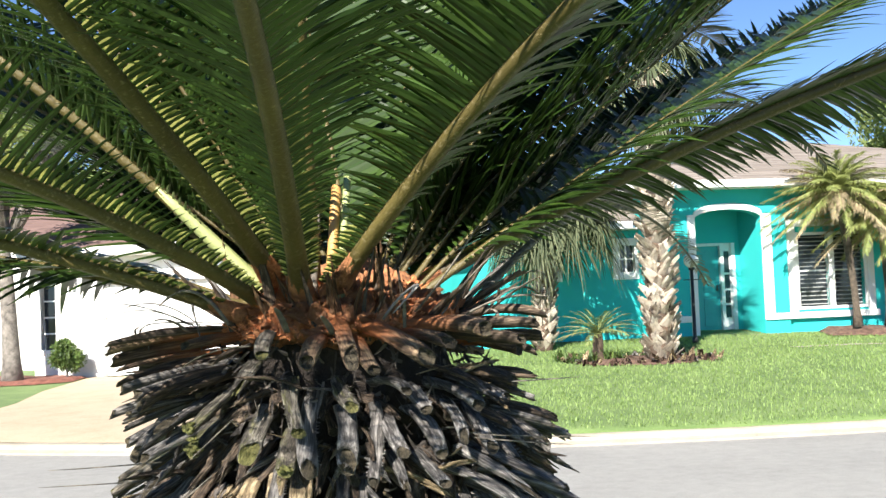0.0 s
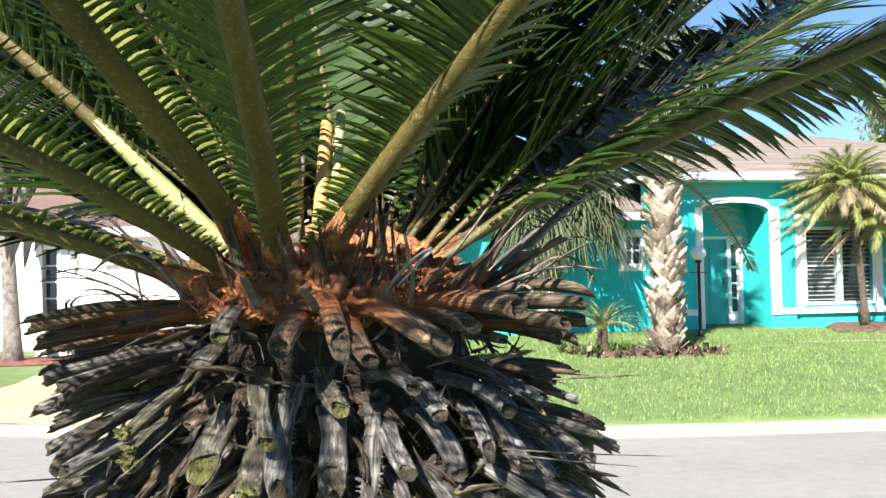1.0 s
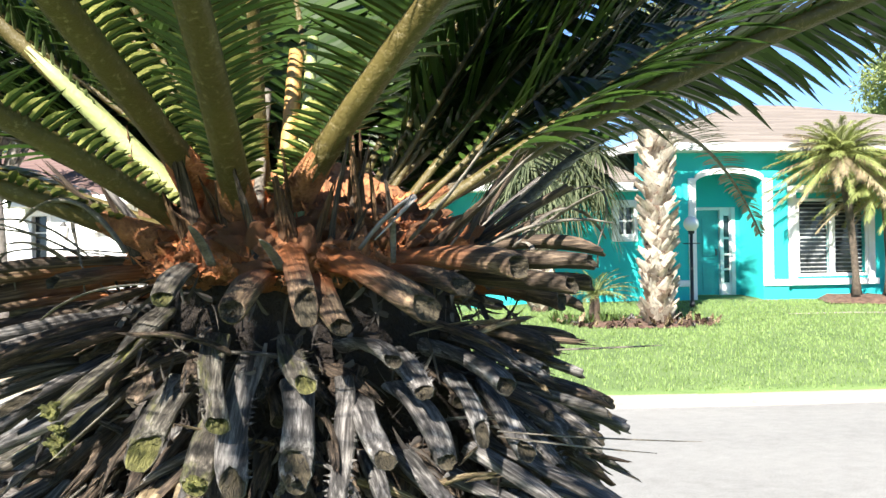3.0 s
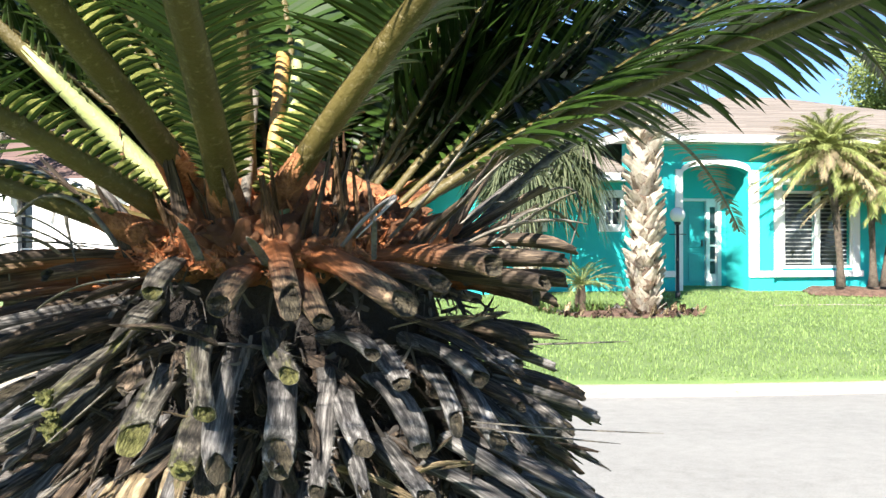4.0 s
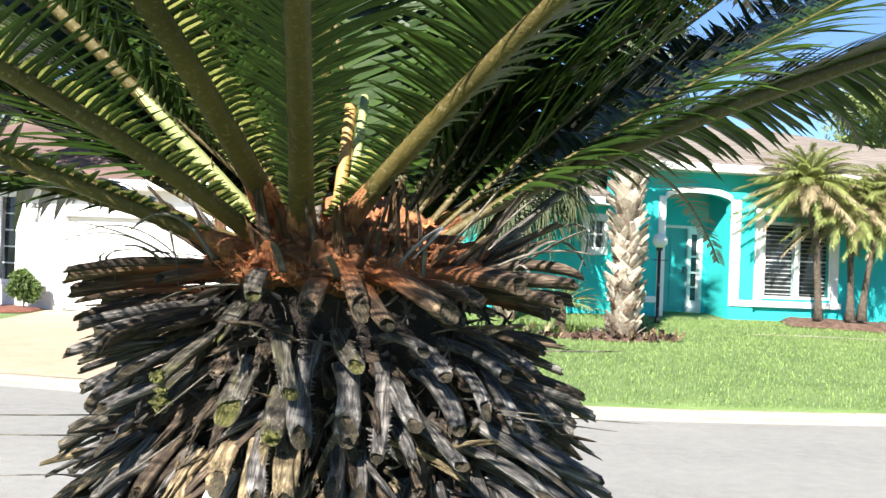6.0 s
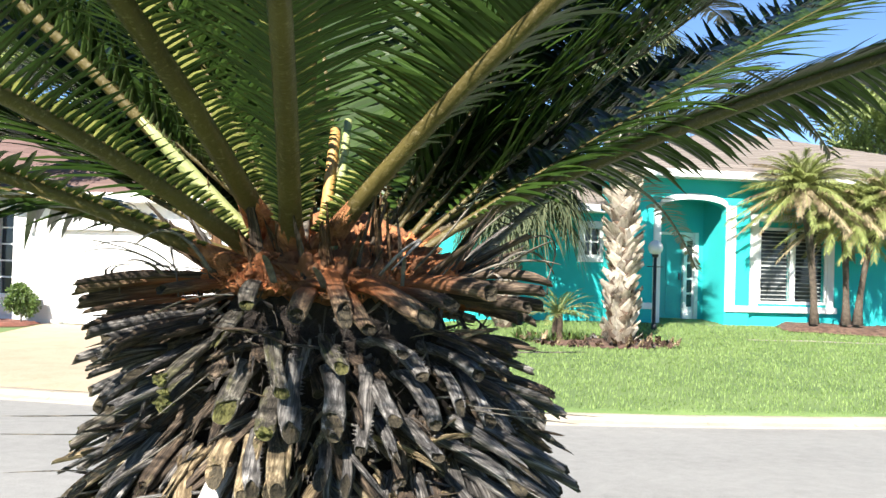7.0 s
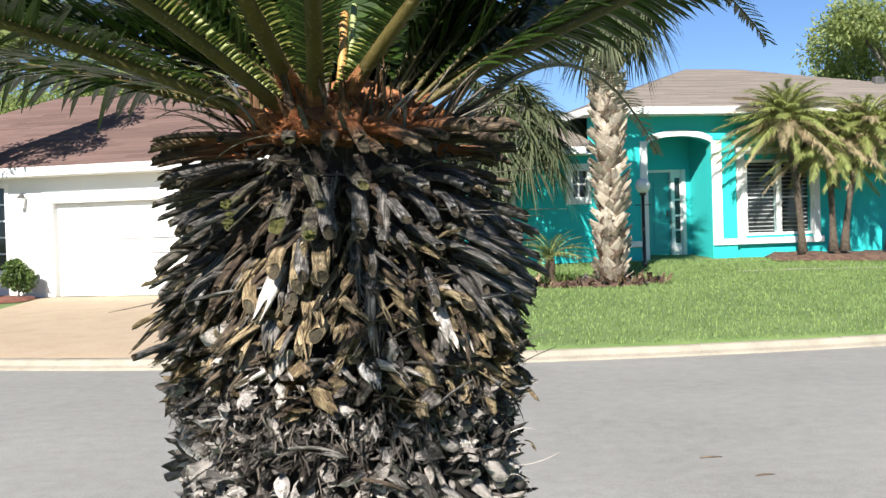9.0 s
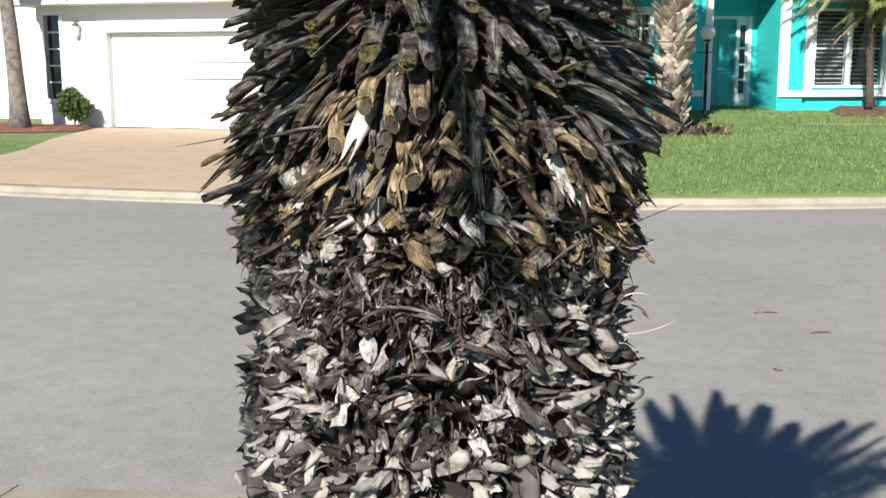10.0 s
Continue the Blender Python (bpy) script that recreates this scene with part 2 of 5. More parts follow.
def from_arrays(name, verts, faces, material, smooth=False):
    """verts: (n, 3); faces: (m, k) with one k, or a list of such."""
    me = bpy.data.meshes.new(name)
    faces = faces if isinstance(faces, list) else [faces]
    loops = np.concatenate([f.ravel() for f in faces]).astype(np.int32)
    sizes = np.concatenate([np.full(len(f), f.shape[1]) for f in faces]).astype(np.int32)
    me.vertices.add(len(verts))
    me.vertices.foreach_set("co", np.asarray(verts, dtype=np.float32).ravel())
    me.loops.add(len(loops))
    me.loops.foreach_set("vertex_index", loops)
    me.polygons.add(len(sizes))
    me.polygons.foreach_set("loop_start", np.concatenate([[0], np.cumsum(sizes)[:-1]]).astype(np.int32))
    me.polygons.foreach_set("loop_total", sizes)
    me.polygons.foreach_set("use_smooth", np.full(len(sizes), smooth, dtype=bool))
    me.update(calc_edges=True)
    me.validate()
    me.materials.append(material)
    return me


def tube_arrays(points, radii, sides=8, flat=1.0, up=None):
    """A tube along points; flat squeezes it along its second axis."""
    pts, n = np.asarray(points, float), len(points)
    tang = np.gradient(pts, axis=0)
    tang /= np.linalg.norm(tang, axis=1)[:, None]
    ref = np.array(up if up is not None else ((0, 0, 1) if abs(tang[0][2]) < 0.9 else (1, 0, 0)), float)
    a = np.cross(tang, ref)
    a /= np.linalg.norm(a, axis=1)[:, None]
    b = np.cross(a, tang)
    ang = np.arange(sides) * 2 * np.pi / sides
    r = np.asarray(radii, float)[:, None, None]
    verts = pts[:, None, :] + r * (np.cos(ang)[None, :, None] * a[:, None, :] + flat * np.sin(ang)[None, :, None] * b[:, None, :])
    i, j = np.meshgrid(np.arange(n - 1), np.arange(sides), indexing="ij")
    k = (j + 1) % sides
    quads = np.stack([i * sides + j, i * sides + k, (i + 1) * sides + k, (i + 1) * sides + j], -1).reshape(-1, 4)
    verts = np.concatenate([verts.reshape(-1, 3), pts[:1], pts[-1:]])
    j = np.arange(sides)
    k = (j + 1) % sides
    caps = np.concatenate([np.stack([k, j, np.full(sides, n * sides)], -1), np.stack([(n - 1) * sides + j, (n - 1) * sides + k, np.full(sides, n * sides + 1)], -1)])
    return verts, quads, caps


def tube(name, points, radii, material, parent, sides=8, flat=1.0, label="", up=None):
    v, q, c = tube_arrays(points, radii, sides, flat, up)
    ob = new(name, from_arrays(name, v, [q, c], material, True))
    ob.parent = parent
    return tagged(ob, label)


def strips(base, way, side, length, width, droop, segs=3, fold=0.0, lift=None):
    """Many pointed blades at once, as arrays: each bends towards -z by droop and narrows to a point."""
    n = len(base)
    t = np.linspace(0, 1, segs + 1)
    shape = np.array([0.75, 1.0, 0.8, 0.55, 0.3])[:segs] if segs < 5 else np.interp(t[:-1], [0, 0.25, 0.6, 1], [0.6, 1, 0.85, 0.2])
    up = np.cross(side, way)
    verts, per = [], 3 * segs + 1
    for i in range(segs):
        c = base + way * (length * t[i])[:, None] + np.array([0, 0, -1.0]) * (droop * length * t[i] ** 2)[:, None]
        w = (width * shape[i] / 2)[:, None]
        verts += [c - side * w + up * w * fold, c, c + side * w + up * w * fold]
    verts.append(base + way * length[:, None] + np.array([0, 0, -1.0]) * (droop * length)[:, None])
    verts = np.stack(verts, 1).reshape(-1, 3)
    o = (np.arange(n) * per)[:, None]
    quads = []
    for i in range(segs - 1):
        a = 3 * i
        quads += [o + np.array([[a, a + 1, a + 4, a + 3]]), o + np.array([[a + 1, a + 2, a + 5, a + 4]])]
    a = 3 * (segs - 1)
    tris = [o + np.array([[a, a + 1, a + 3]]), o + np.array([[a + 1, a + 2, a + 3]])]
    return verts, np.concatenate(quads), np.concatenate(tris)


# ---------------- ground, road, kerbs ----------------
CENTRE = np.array([-0.2, 33.42])           # the street bends round this point
R_FAR, R_NEAR, BEND = 22.0, 29.95, 60.0


def stations():
    """Places along the bend: foot on the centre line and outward way."""
    out = []
    for s in (-420, -160, -70, -35, -18, -8, -3):
        a = radians(-BEND)
        out.append((CENTRE + abs(s) * np.array([-math.cos(a), -math.sin(a)]), np.array([math.sin(a), -math.cos(a)])))
    for deg in np.arange(-BEND, BEND + 0.1, 1.5):
        a = radians(deg)
        out.append((CENTRE, np.array([math.sin(a), -math.cos(a)])))
    for s in (3, 8, 18, 35, 70, 160, 420):
        a = radians(BEND)
        out.append((CENTRE + s * np.array([math.cos(a), math.sin(a)]), np.array([math.sin(a), -math.cos(a)])))
    return out


def rho(x, y):
    """Distance from the bend's centre line, on the bend or along its straight legs."""
    v = np.array([x, y]) - CENTRE
    a = math.atan2(v[0], -v[1])
    if abs(a) > radians(BEND):
        a = math.copysign(radians(BEND), a)
        return float(v @ np.array([math.sin(a), -math.cos(a)]))
    return float(np.hypot(*v))


def rise(x):
    u = min(1.0, max(0.0, (x + 4.0) / 4.5))
    return 0.010 + 0.041 * u * u * (3 - 2 * u)


def ground_z(x, y):
    r = rho(x, y)
    if r > R_NEAR:
        return 0.08
    if r > 21.61:
        return -0.15
    return 0.10 + rise(x) * (21.95 - max(r, 10.5)) - 0.045 * max(0.0, (r - 20.2) / 1.4) ** 1.5


def sheet(name, rows, material, z_of, smooth=True):
    """A sheet along the street between the given distances from the bend's centre."""
    st = stations()
    verts = [(*(foot + r * way), 0.0) for foot, way in st for r in rows]
    verts = np.array([(x, y, z_of(x, y, rows[i % len(rows)])) for i, (x, y, _) in enumerate(verts)])
    i, j = np.meshgrid(np.arange(len(st) - 1), np.arange(len(rows) - 1), indexing="ij")
    k = len(rows)
    q = np.stack([i * k + j, i * k + j + 1, (i + 1) * k + j + 1, (i + 1) * k + j], -1).reshape(-1, 4)
    return verts, q


rows = [0.5, 3, 6, 8, 10, 10.5, 11, 12, 13, 14, 15, 16, 17, 18, 19, 20, 20.5, 21, 21.3, 21.60, 21.62, 22, 26, 30.88, 30.92, 31, 33, 36, 42, 60, 120, 420]
v, q = sheet("ground", rows, SOIL, lambda x, y, r: 0.08 if r > 30.9 else (-0.15 if r > 21.61 else ground_z(x, y)))
# the inside of the bend, out to the horizon
first = len(rows) * np.arange(len(stations()))
fan = np.array([[first[i], first[i + 1], len(v)] for i in range(len(first) - 1)])
v = np.concatenate([v, [[CENTRE[0], CENTRE[1] + 500, 0.5]]])
ground = new("ground", from_arrays("ground", v, [q, fan], SOIL, True))
tagged(ground, "green lawn ground reaching out to the horizon", "ground", kind="structure")

v, q = sheet("road", [21.70, 23, 24.5, 26, 27.5, 29, 30.0], ASPHALT, lambda x, y, r: 0.05 * (1 - ((r - 25.97) / 4.0) ** 2) - 0.045)
tagged(new("road", from_arrays("road", v, q, ASPHALT, True)), "pale grey sunlit asphalt street that bends", "road", kind="structure")


def kerb(name, profile, label):
    """Concrete kerb of separate lengths along the bend; profile: pairs of distance from the centre and height."""
    v, q = sheet(name, [p[0] for p in profile], CONCRETE, lambda x, y, r: dict(profile)[r])
    n = len(profile)
    cut = np.array([(f[0] // n) % 3 == 0 for f in q])
    keep, joint = q[~cut], q[cut]
    low = v.copy()
    low[:, 2] -= 0.003
    ob = new(name, from_arrays(name, np.concatenate([v, low]), np.concatenate([keep, joint + len(v)]), CONCRETE, False))
    return tagged(ob, label, "kerb", kind="structure")


kerb("kerb", [(21.55, 0.0), (21.552, 0.064), (21.65, 0.064), (21.68, 0.054), (21.71, 0.0), (21.78, -0.025), (21.79, -0.07)], "pale beige concrete kerb with a sloping gutter")
kerb("kerb", [(29.78, -0.07), (29.79, -0.031), (30.12, -0.012), (30.40, 0.050), (30.60, 0.086), (30.93, 0.090), (30.94, 0.02)], "pale concrete kerb on the verge side of the street")


def patch(name, outline, material, label, category, lift=0.02, step=0.5, hump=0.0):
    """A bed or paved area laid over the ground inside an outline, following its height."""
    bm = bmesh.new()
    f = bm.faces.new([bm.verts.new((x, y, 0)) for x, y in outline])
    xs, ys = [p[0] for p in outline], [p[1] for p in outline]
    for axis, lo, hi in ((0, min(xs), max(xs)), (1, min(ys), max(ys))):
        at = lo + step
        while at < hi:
            no = (1, 0, 0) if axis == 0 else (0, 1, 0)
            bmesh.ops.bisect_plane(bm, geom=bm.verts[:] + bm.edges[:] + bm.faces[:], plane_co=(at, 0, 0) if axis == 0 else (0, at, 0), plane_no=no)
            at += step
    for vert in bm.verts:
        edge = vert.is_boundary
        vert.co.z = ground_z(vert.co.x, vert.co.y) + (lift * 0.3 if edge else lift + hump * noise.noise(vert.co * 2.0) + hump)
    return tagged(new(name, mesh_of(name, bm, material, True)), label, category, kind="structure")


# ---------------- turquoise house ----------------
def wall_with_holes(name, s0, s1, z0, z1, depth, holes, material, parent, off=0.0, label=""):
    """An upright wall along the local x; holes: (s0, s1, z0, z1)."""
    xs = sorted({s0, s1, *[h[0] for h in holes], *[h[1] for h in holes]})
    zs = sorted({z0, z1, *[h[2] for h in holes], *[h[3] for h in holes]})
    bm = bmesh.new()
    for a, b in zip(xs, xs[1:]):
        for c, d in zip(zs, zs[1:]):
            open_here = any(h[0] <= a and b <= h[1] and h[2] <= c and d <= h[3] for h in holes)
            if not open_here:
                box(a, b, off, off + depth, c, d, bm=bm)
    bmesh.ops.remove_doubles(bm, verts=bm.verts[:], dist=0.0005)
    return part(name, bm, material, parent, label)


def arch_panel(s0, s1, z_spring, rise_, z_top, y0, y1, steps=18):
    """The wall over a shallow arched opening, or an arched band when z_top is None."""
    bm = bmesh.new()
    half, mid = (s1 - s0) / 2, (s0 + s1) / 2
    line = [(mid + half * math.cos(math.pi - math.pi * i / steps), z_spring + rise_ * math.sin(math.pi * i / steps)) for i in range(steps + 1)]
    for (xa, za), (xb, zb) in zip(line, line[1:]):
        ta, tb = (z_top, z_top) if z_top is not None else (za + 0.12, zb + 0.12)
        ring = [(xa, za), (xb, zb), (xb, tb), (xa, ta)]
        front = [bm.verts.new((x, y0, z)) for x, z in ring]
        back = [bm.verts.new((x, y1, z)) for x, z in ring]
        bm.faces.new(front)
        bm.faces.new(back[::-1])
        for i in range(4):
            bm.faces.new((front[i], back[i], back[(i + 1) % 4], front[(i + 1) % 4]))
    bmesh.ops.remove_doubles(bm, verts=bm.verts[:], dist=0.0005)
    bmesh.ops.recalc_face_normals(bm, faces=bm.faces[:])
    return bm


def hip_roof(x0, x1, y0, y1, z0, ridge0, ridge1, ridge_y, z1, thick=0.05):
    """A hip roof shell of rows of shingles over a rectangle; the ridge runs along x."""
    a, b, c, d = Vector((x0, y0, z0)), Vector((x1, y0, z0)), Vector((x1, y1, z0)), Vector((x0, y1, z0))
    p, r = Vector((ridge0, ridge_y, z1)), Vector((ridge1, ridge_y, z1))
    bm = bmesh.new()
    for quad in ((a, b, r, p), (b, c, r, r), (c, d, p, r), (d, a, p, p)):
        n = max(6, int((quad[3] - quad[0]).length / 0.28))
        for i in range(n):
            lo, hi = i / n, (i + 1) / n
            l0, l1 = quad[0].lerp(quad[3], lo), quad[1].lerp(quad[2], lo)
            h0, h1 = quad[0].lerp(quad[3], hi), quad[1].lerp(quad[2], hi)
            up = Vector((0, 0, 0.012))
            cells = max(1, int((l1 - l0).length / 1.0))
            for k in range(cells):
                u, w = k / cells, (k + 1) / cells
                q0, q1, q2, q3 = l0.lerp(l1, u) + up, l0.lerp(l1, w) + up, h0.lerp(h1, w), h0.lerp(h1, u)
                vs = [bm.verts.new(x) for x in (q0, q1, q2, q3)]
                if (q2 - q3).length < 1e-5:
                    vs = vs[:3]
                bm.faces.new(vs)
                lip = [bm.verts.new(x) for x in (q0 - up * 1.5, q1 - up * 1.5, q1, q0)]
                bm.faces.new(lip)
    f = bm.faces.new([bm.verts.new(x - Vector((0, 0, thick))) for x in (d, c, b, a)])
    return bm


def window_unit(parent, s0, s1, z0, z1, off, trim=0.14, cols=2, rows_=2, slats=0, sill=True):
    """A window let into a wall: frame, sill, panes, bars and blinds, as one part of the house."""
    win = part("window", box(s0 - 0.005, s1 + 0.005, off + 0.11, off + 0.125, z0, z1), GLASS, parent, "dark glazed window with white frame")
    bm = bmesh.new()
    box(s0 - trim, s0, off - 0.035, off + 0.10, z0 - trim, z1 + trim, 0.006, bm)
    box(s1, s1 + trim, off - 0.035, off + 0.10, z0 - trim, z1 + trim, 0.006, bm)
    box(s0, s1, off - 0.033, off + 0.10, z1, z1 + trim, 0.006, bm)
    box(s0, s1, off - 0.033, off + 0.10, z0 - trim, z0, 0.006, bm)
    part("window_frame", bm, WHITE, win)
    for i in range(1, cols):
        x = s0 + (s1 - s0) * i / cols
        part("mullion", box(x - 0.018, x + 0.018, off + 0.075, off + 0.11, z0, z1), WHITE, win)
    for i in range(1, rows_):
        z = z0 + (z1 - z0) * i / rows_
        part("muntin", box(s0, s1, off + 0.08, off + 0.108, z - 0.016, z + 0.016), WHITE, win)
    if slats:
        bm0 = box(-0.5, 0.5, -0.014, 0.014, -0.006, 0.006)
        me = mesh_of("slat", bm0, BLIND)
        rnd = random.Random(5)
        for i in range(slats):
            z = z0 + (z1 - z0) * (i + 0.5) / slats
            ob = new("slat", me)
            ob.parent = win
            ob.matrix_local = Matrix.LocRotScale(((s0 + s1) / 2, off + 0.095, z), Euler((radians(28 + rnd.uniform(-4, 4)), 0, 0)), (s1 - s0, 1, 1))
    return win


FLOOR_R = 0.60
house = thing("house", pose(4.48, 22.5, 0, 0, 0, 13), "turquoise stucco bungalow with white trim and a taupe hip roof", "house")
# front of the porch with its arched opening
wall_with_holes("wall", -1.85, 1.36, 0.3, 3.66, 0.22, [(-0.64, 0.80, 0.3, 3.66)], TEAL, house)
part("arch_wall", arch_panel(-0.64, 0.80, 3.00, 0.20, 3.66, 0.002, 0.218), TEAL, house)
part("arch_trim", arch_panel(-0.66, 0.82, 3.00, 0.20, None, -0.05, 0.03), WHITE, house)
part("column_trim", box(-0.80, -0.645, -0.05, 0.05, 0.62, 3.10, 0.01), WHITE, house)
part("column_trim", box(0.805, 1.02, -0.05, 0.05, 0.88, 3.10, 0.01), WHITE, house)
part("band", box(-1.845, -0.80, -0.05, 0.02, 0.90, 1.03, 0.01), WHITE, house)
part("band", box(1.02, 1.40, -0.052, 0.02, 0.88, 1.01, 0.01), WHITE, house)
# porch inside
part("porch_floor", box(-1.0, 1.0, -0.25, 1.30, 0.2, FLOOR_R), CONCRETE, house)
part("porch_wall", box(0.86, 1.06, 0.22, 1.32, 0.3, 3.60), TEAL, house)
part("porch_wall", box(-1.06, -0.88, 0.22, 1.32, 0.3, 3.60), TEAL, house)
part("porch_ceiling", box(-1.05, 1.05, 0.222, 1.32, 3.45, 3.52), WHITE, house)
wall_with_holes("porch_wall", -0.88, 0.86, 0.3, 3.45, 0.18, [(-0.50, 0.75, FLOOR_R, 2.56)], TEAL, house, 1.20)
door = part("door", box(-0.46, 0.40, 1.27, 1.315, FLOOR_R + 0.01, 2.50, 0.004), DOOR_TEAL, house, "turquoise front door in a white frame")
for x in (-0.36, 0.02):
    for z, h in ((0.75, 0.62), (1.50, 0.85)):
        part("door_panel", box(x, x + 0.30, 1.258, 1.272, z, z + h, 0.004), DOOR_TEAL, door)
part("door_handle", box(0.31, 0.345, 1.22, 1.262, 1.52, 1.66, 0.008), DARK_METAL, door)
bm = bmesh.new()
box(-0.50, -0.46, 1.19, 1.33, FLOOR_R, 2.56, 0.004, bm)
box(0.40, 0.48, 1.19, 1.33, FLOOR_R, 2.56, 0.004, bm)
box(0.66, 0.75, 1.19, 1.33, FLOOR_R, 2.56, 0.004, bm)
box(-0.46, 0.40, 1.19, 1.33, 2.50, 2.56, 0.004, bm)
part("door_frame", bm, WHITE, house)
side = part("sidelight", box(0.48, 0.66, 1.26, 1.275, FLOOR_R, 2.56), GLASS, house, "narrow glazed sidelight with white bars")
part("kick_panel", box(0.48, 0.66, 1.235, 1.26, FLOOR_R, 0.93), WHITE, side)
for z in (1.20, 1.52, 1.87, 2.38):
    part("bar", box(0.48, 0.66, 1.24, 1.26, z, z + (0.045 if z < 2.3 else 0.18)), WHITE, side)
part("stile", box(0.48, 0.505, 1.238, 1.262, 0.93, 2.56), WHITE, side)
part("stile", box(0.635, 0.66, 1.238, 1.262, 0.93, 2.56), WHITE, side)
# wall with the large window
wall_with_holes("wall", 1.36, 9.6, 0.3, 3.66, 0.22, [(1.66, 2.34, 1.12, 2.62), (2.46, 3.14, 1.12, 2.62), (5.6, 6.6, 1.12, 2.6)], TEAL, house, 0.12)
for a, b in ((1.66, 2.34), (2.46, 3.14)):
    window_unit(house, a, b, 1.12, 2.62, 0.12, 0.06, 1, 2, 17)
window_unit(house, 5.6, 6.6, 1.12, 2.6, 0.12, 0.12, 2, 3)
bm = bmesh.new()
box(1.42, 1.598, 0.07, 0.15, 1.01, 2.80, 0.008, bm)
box(3.202, 3.36, 0.07, 0.15, 1.01, 2.80, 0.008, bm)
box(1.42, 3.36, 0.06, 0.14, 2.805, 2.95, 0.008, bm)
part("window_surround", bm, WHITE, house)
part("window_sill", box(1.405, 3.40, -0.01, 0.14, 0.88, 1.008, 0.01), WHITE, house)
# wing on the other side of the porch
wall_with_holes("wall", -5.2, -1.85, 0.3, 2.90, 0.22, [(-2.24, -1.93, 1.98, 2.52), (-3.98, -3.62, 1.98, 2.52)], TEAL, house, 0.10)
window_unit(house, -2.24, -1.93, 1.98, 2.52, 0.10, 0.15, 2, 2)
window_unit(house, -3.98, -3.62, 1.98, 2.52, 0.10, 0.15, 2, 2)
part("wall", box(-5.2, -4.98, 0.32, 9.0, 0.3, 2.90), TEAL, house)
part("wall", box(9.38, 9.6, 0.34, 9.3, 0.3, 3.66), TEAL, house)
part("wall", box(-5.2, 9.6, 9.3, 9.5, 0.3, 2.90), TEAL, house)
part("roof", hip_roof(-2.1, 10.1, -0.48, 10.0, 3.76, 2.4, 3.7, 4.6, 5.28), ROOF_GREY, house, "taupe asphalt shingle hip roof")
part("roof", hip_roof(-5.7, -1.86, -0.40, 10.0, 2.98, -2.3, -1.86, 4.6, 4.55), ROOF_GREY, house, "lower hip roof over the wing")
bm = box(-2.1, 10.1, -0.50, -0.46, 3.62, 3.765)
box(-2.12, -2.08, -0.46, 4.0, 3.62, 3.765, bm=bm)
part("fascia", bm, WHITE, house)
part("soffit", box(-2.08, 10.1, -0.455, 0.14, 3.615, 3.635), WHITE, house)
bm = box(-5.72, -2.1, -0.42, -0.38, 2.84, 2.985)
box(-5.74, -5.70, -0.38, 9.0, 2.84, 2.985, bm=bm)
part("fascia", bm, WHITE, house)
part("soffit", box(-5.7, -1.86, -0.38, 0.12, 2.835, 2.855), WHITE, house)
for s, d in ((6.2, 2.2), (7.0, 1.9)):
    part("roof_vent", box(s, s + 0.25, d, d + 0.2, 4.55, 4.75, 0.02), DARK_METAL, house)
part("inner_wall", box(-4.9, 9.3, 2.2, 2.3, 0.3, 2.8), CREAM, house)

# ---------------- white house with the garage ----------------
garage = thing("house", pose(-8.83, 22.8, 0, 0, 0, -14), "white stucco house with a wide garage door and brown-red roof", "house")
wall_with_holes("wall", -1.80, 5.6, 0.0, 2.80, 0.22, [(0.0, 4.88, 0.0, 2.20), (-1.60, -1.20, 0.80, 2.60)], WHITE_STUCCO, garage)
gd = new("garage_door")
gd.parent = garage
tagged(gd, "white sectional garage door, closed")
for i in range(4):
    z = 0.20 + 0.50 * i
    sec = part("door_section", box(0.005, 4.875, 0.14, 0.18, z + 0.004, z + 0.496, 0.004), WHITE, gd)
    for k in range(8):
        x = 0.10 + k * 0.595
        part("panel", box(x, x + 0.48, 0.126, 0.142, z + 0.09, z + 0.41, 0.008), WHITE, sec)
part("door_trim", box(-0.26, -0.004, -0.04, 0.10, 0.20, 2.46, 0.008), WHITE, garage)
part("door_trim", box(4.884, 5.14, -0.04, 0.10, 0.20, 2.46, 0.008), WHITE, garage)
part("door_trim", box(-0.004, 4.884, -0.042, 0.10, 2.22, 2.46, 0.008), WHITE, garage)
window_unit(garage, -1.60, -1.20, 0.80, 2.60, 0.0, 0.10, 1, 5)
lamp = thing("wall_lantern", garage.matrix_world @ pose(-0.72, 0, 2.25), "small white wall lantern beside the garage door", "lantern")
part("back_plate", box(-0.05, 0.05, -0.02, -0.001, -0.12, 0.18, 0.01), WHITE, lamp)
bm = bmesh.new()
bmesh.ops.create_cone(bm, cap_ends=True, segments=8, radius1=0.05, radius2=0.085, depth=0.22, matrix=Matrix.Translation((0, -0.10, 0)))
part("lantern_body", bm, GLOBE, lamp)
bm = bmesh.new()
bmesh.ops.create_cone(bm, cap_ends=True, segments=8, radius1=0.10, radius2=0.01, depth=0.09, matrix=Matrix.Translation((0, -0.10, 0.16)))
part("cap", bm, DARK_METAL, lamp)
part("bracket", box(-0.012, 0.012, -0.10, -0.02, 0.19, 0.212), DARK_METAL, lamp)
part("wall", box(-1.80, -1.58, 0.22, 4.0, 0.0, 2.80), WHITE_STUCCO, garage)
part("wall", box(5.38, 5.6, 0.22, 9.0, 0.0, 2.80), WHITE_STUCCO, garage)
part("wall", box(-8.5, -1.8, 3.2, 3.42, 0.0, 3.42), WHITE_STUCCO, garage)
part("wall", box(-8.5, 5.6, 9.8, 10.0, 0.0, 2.8), WHITE_STUCCO, garage)
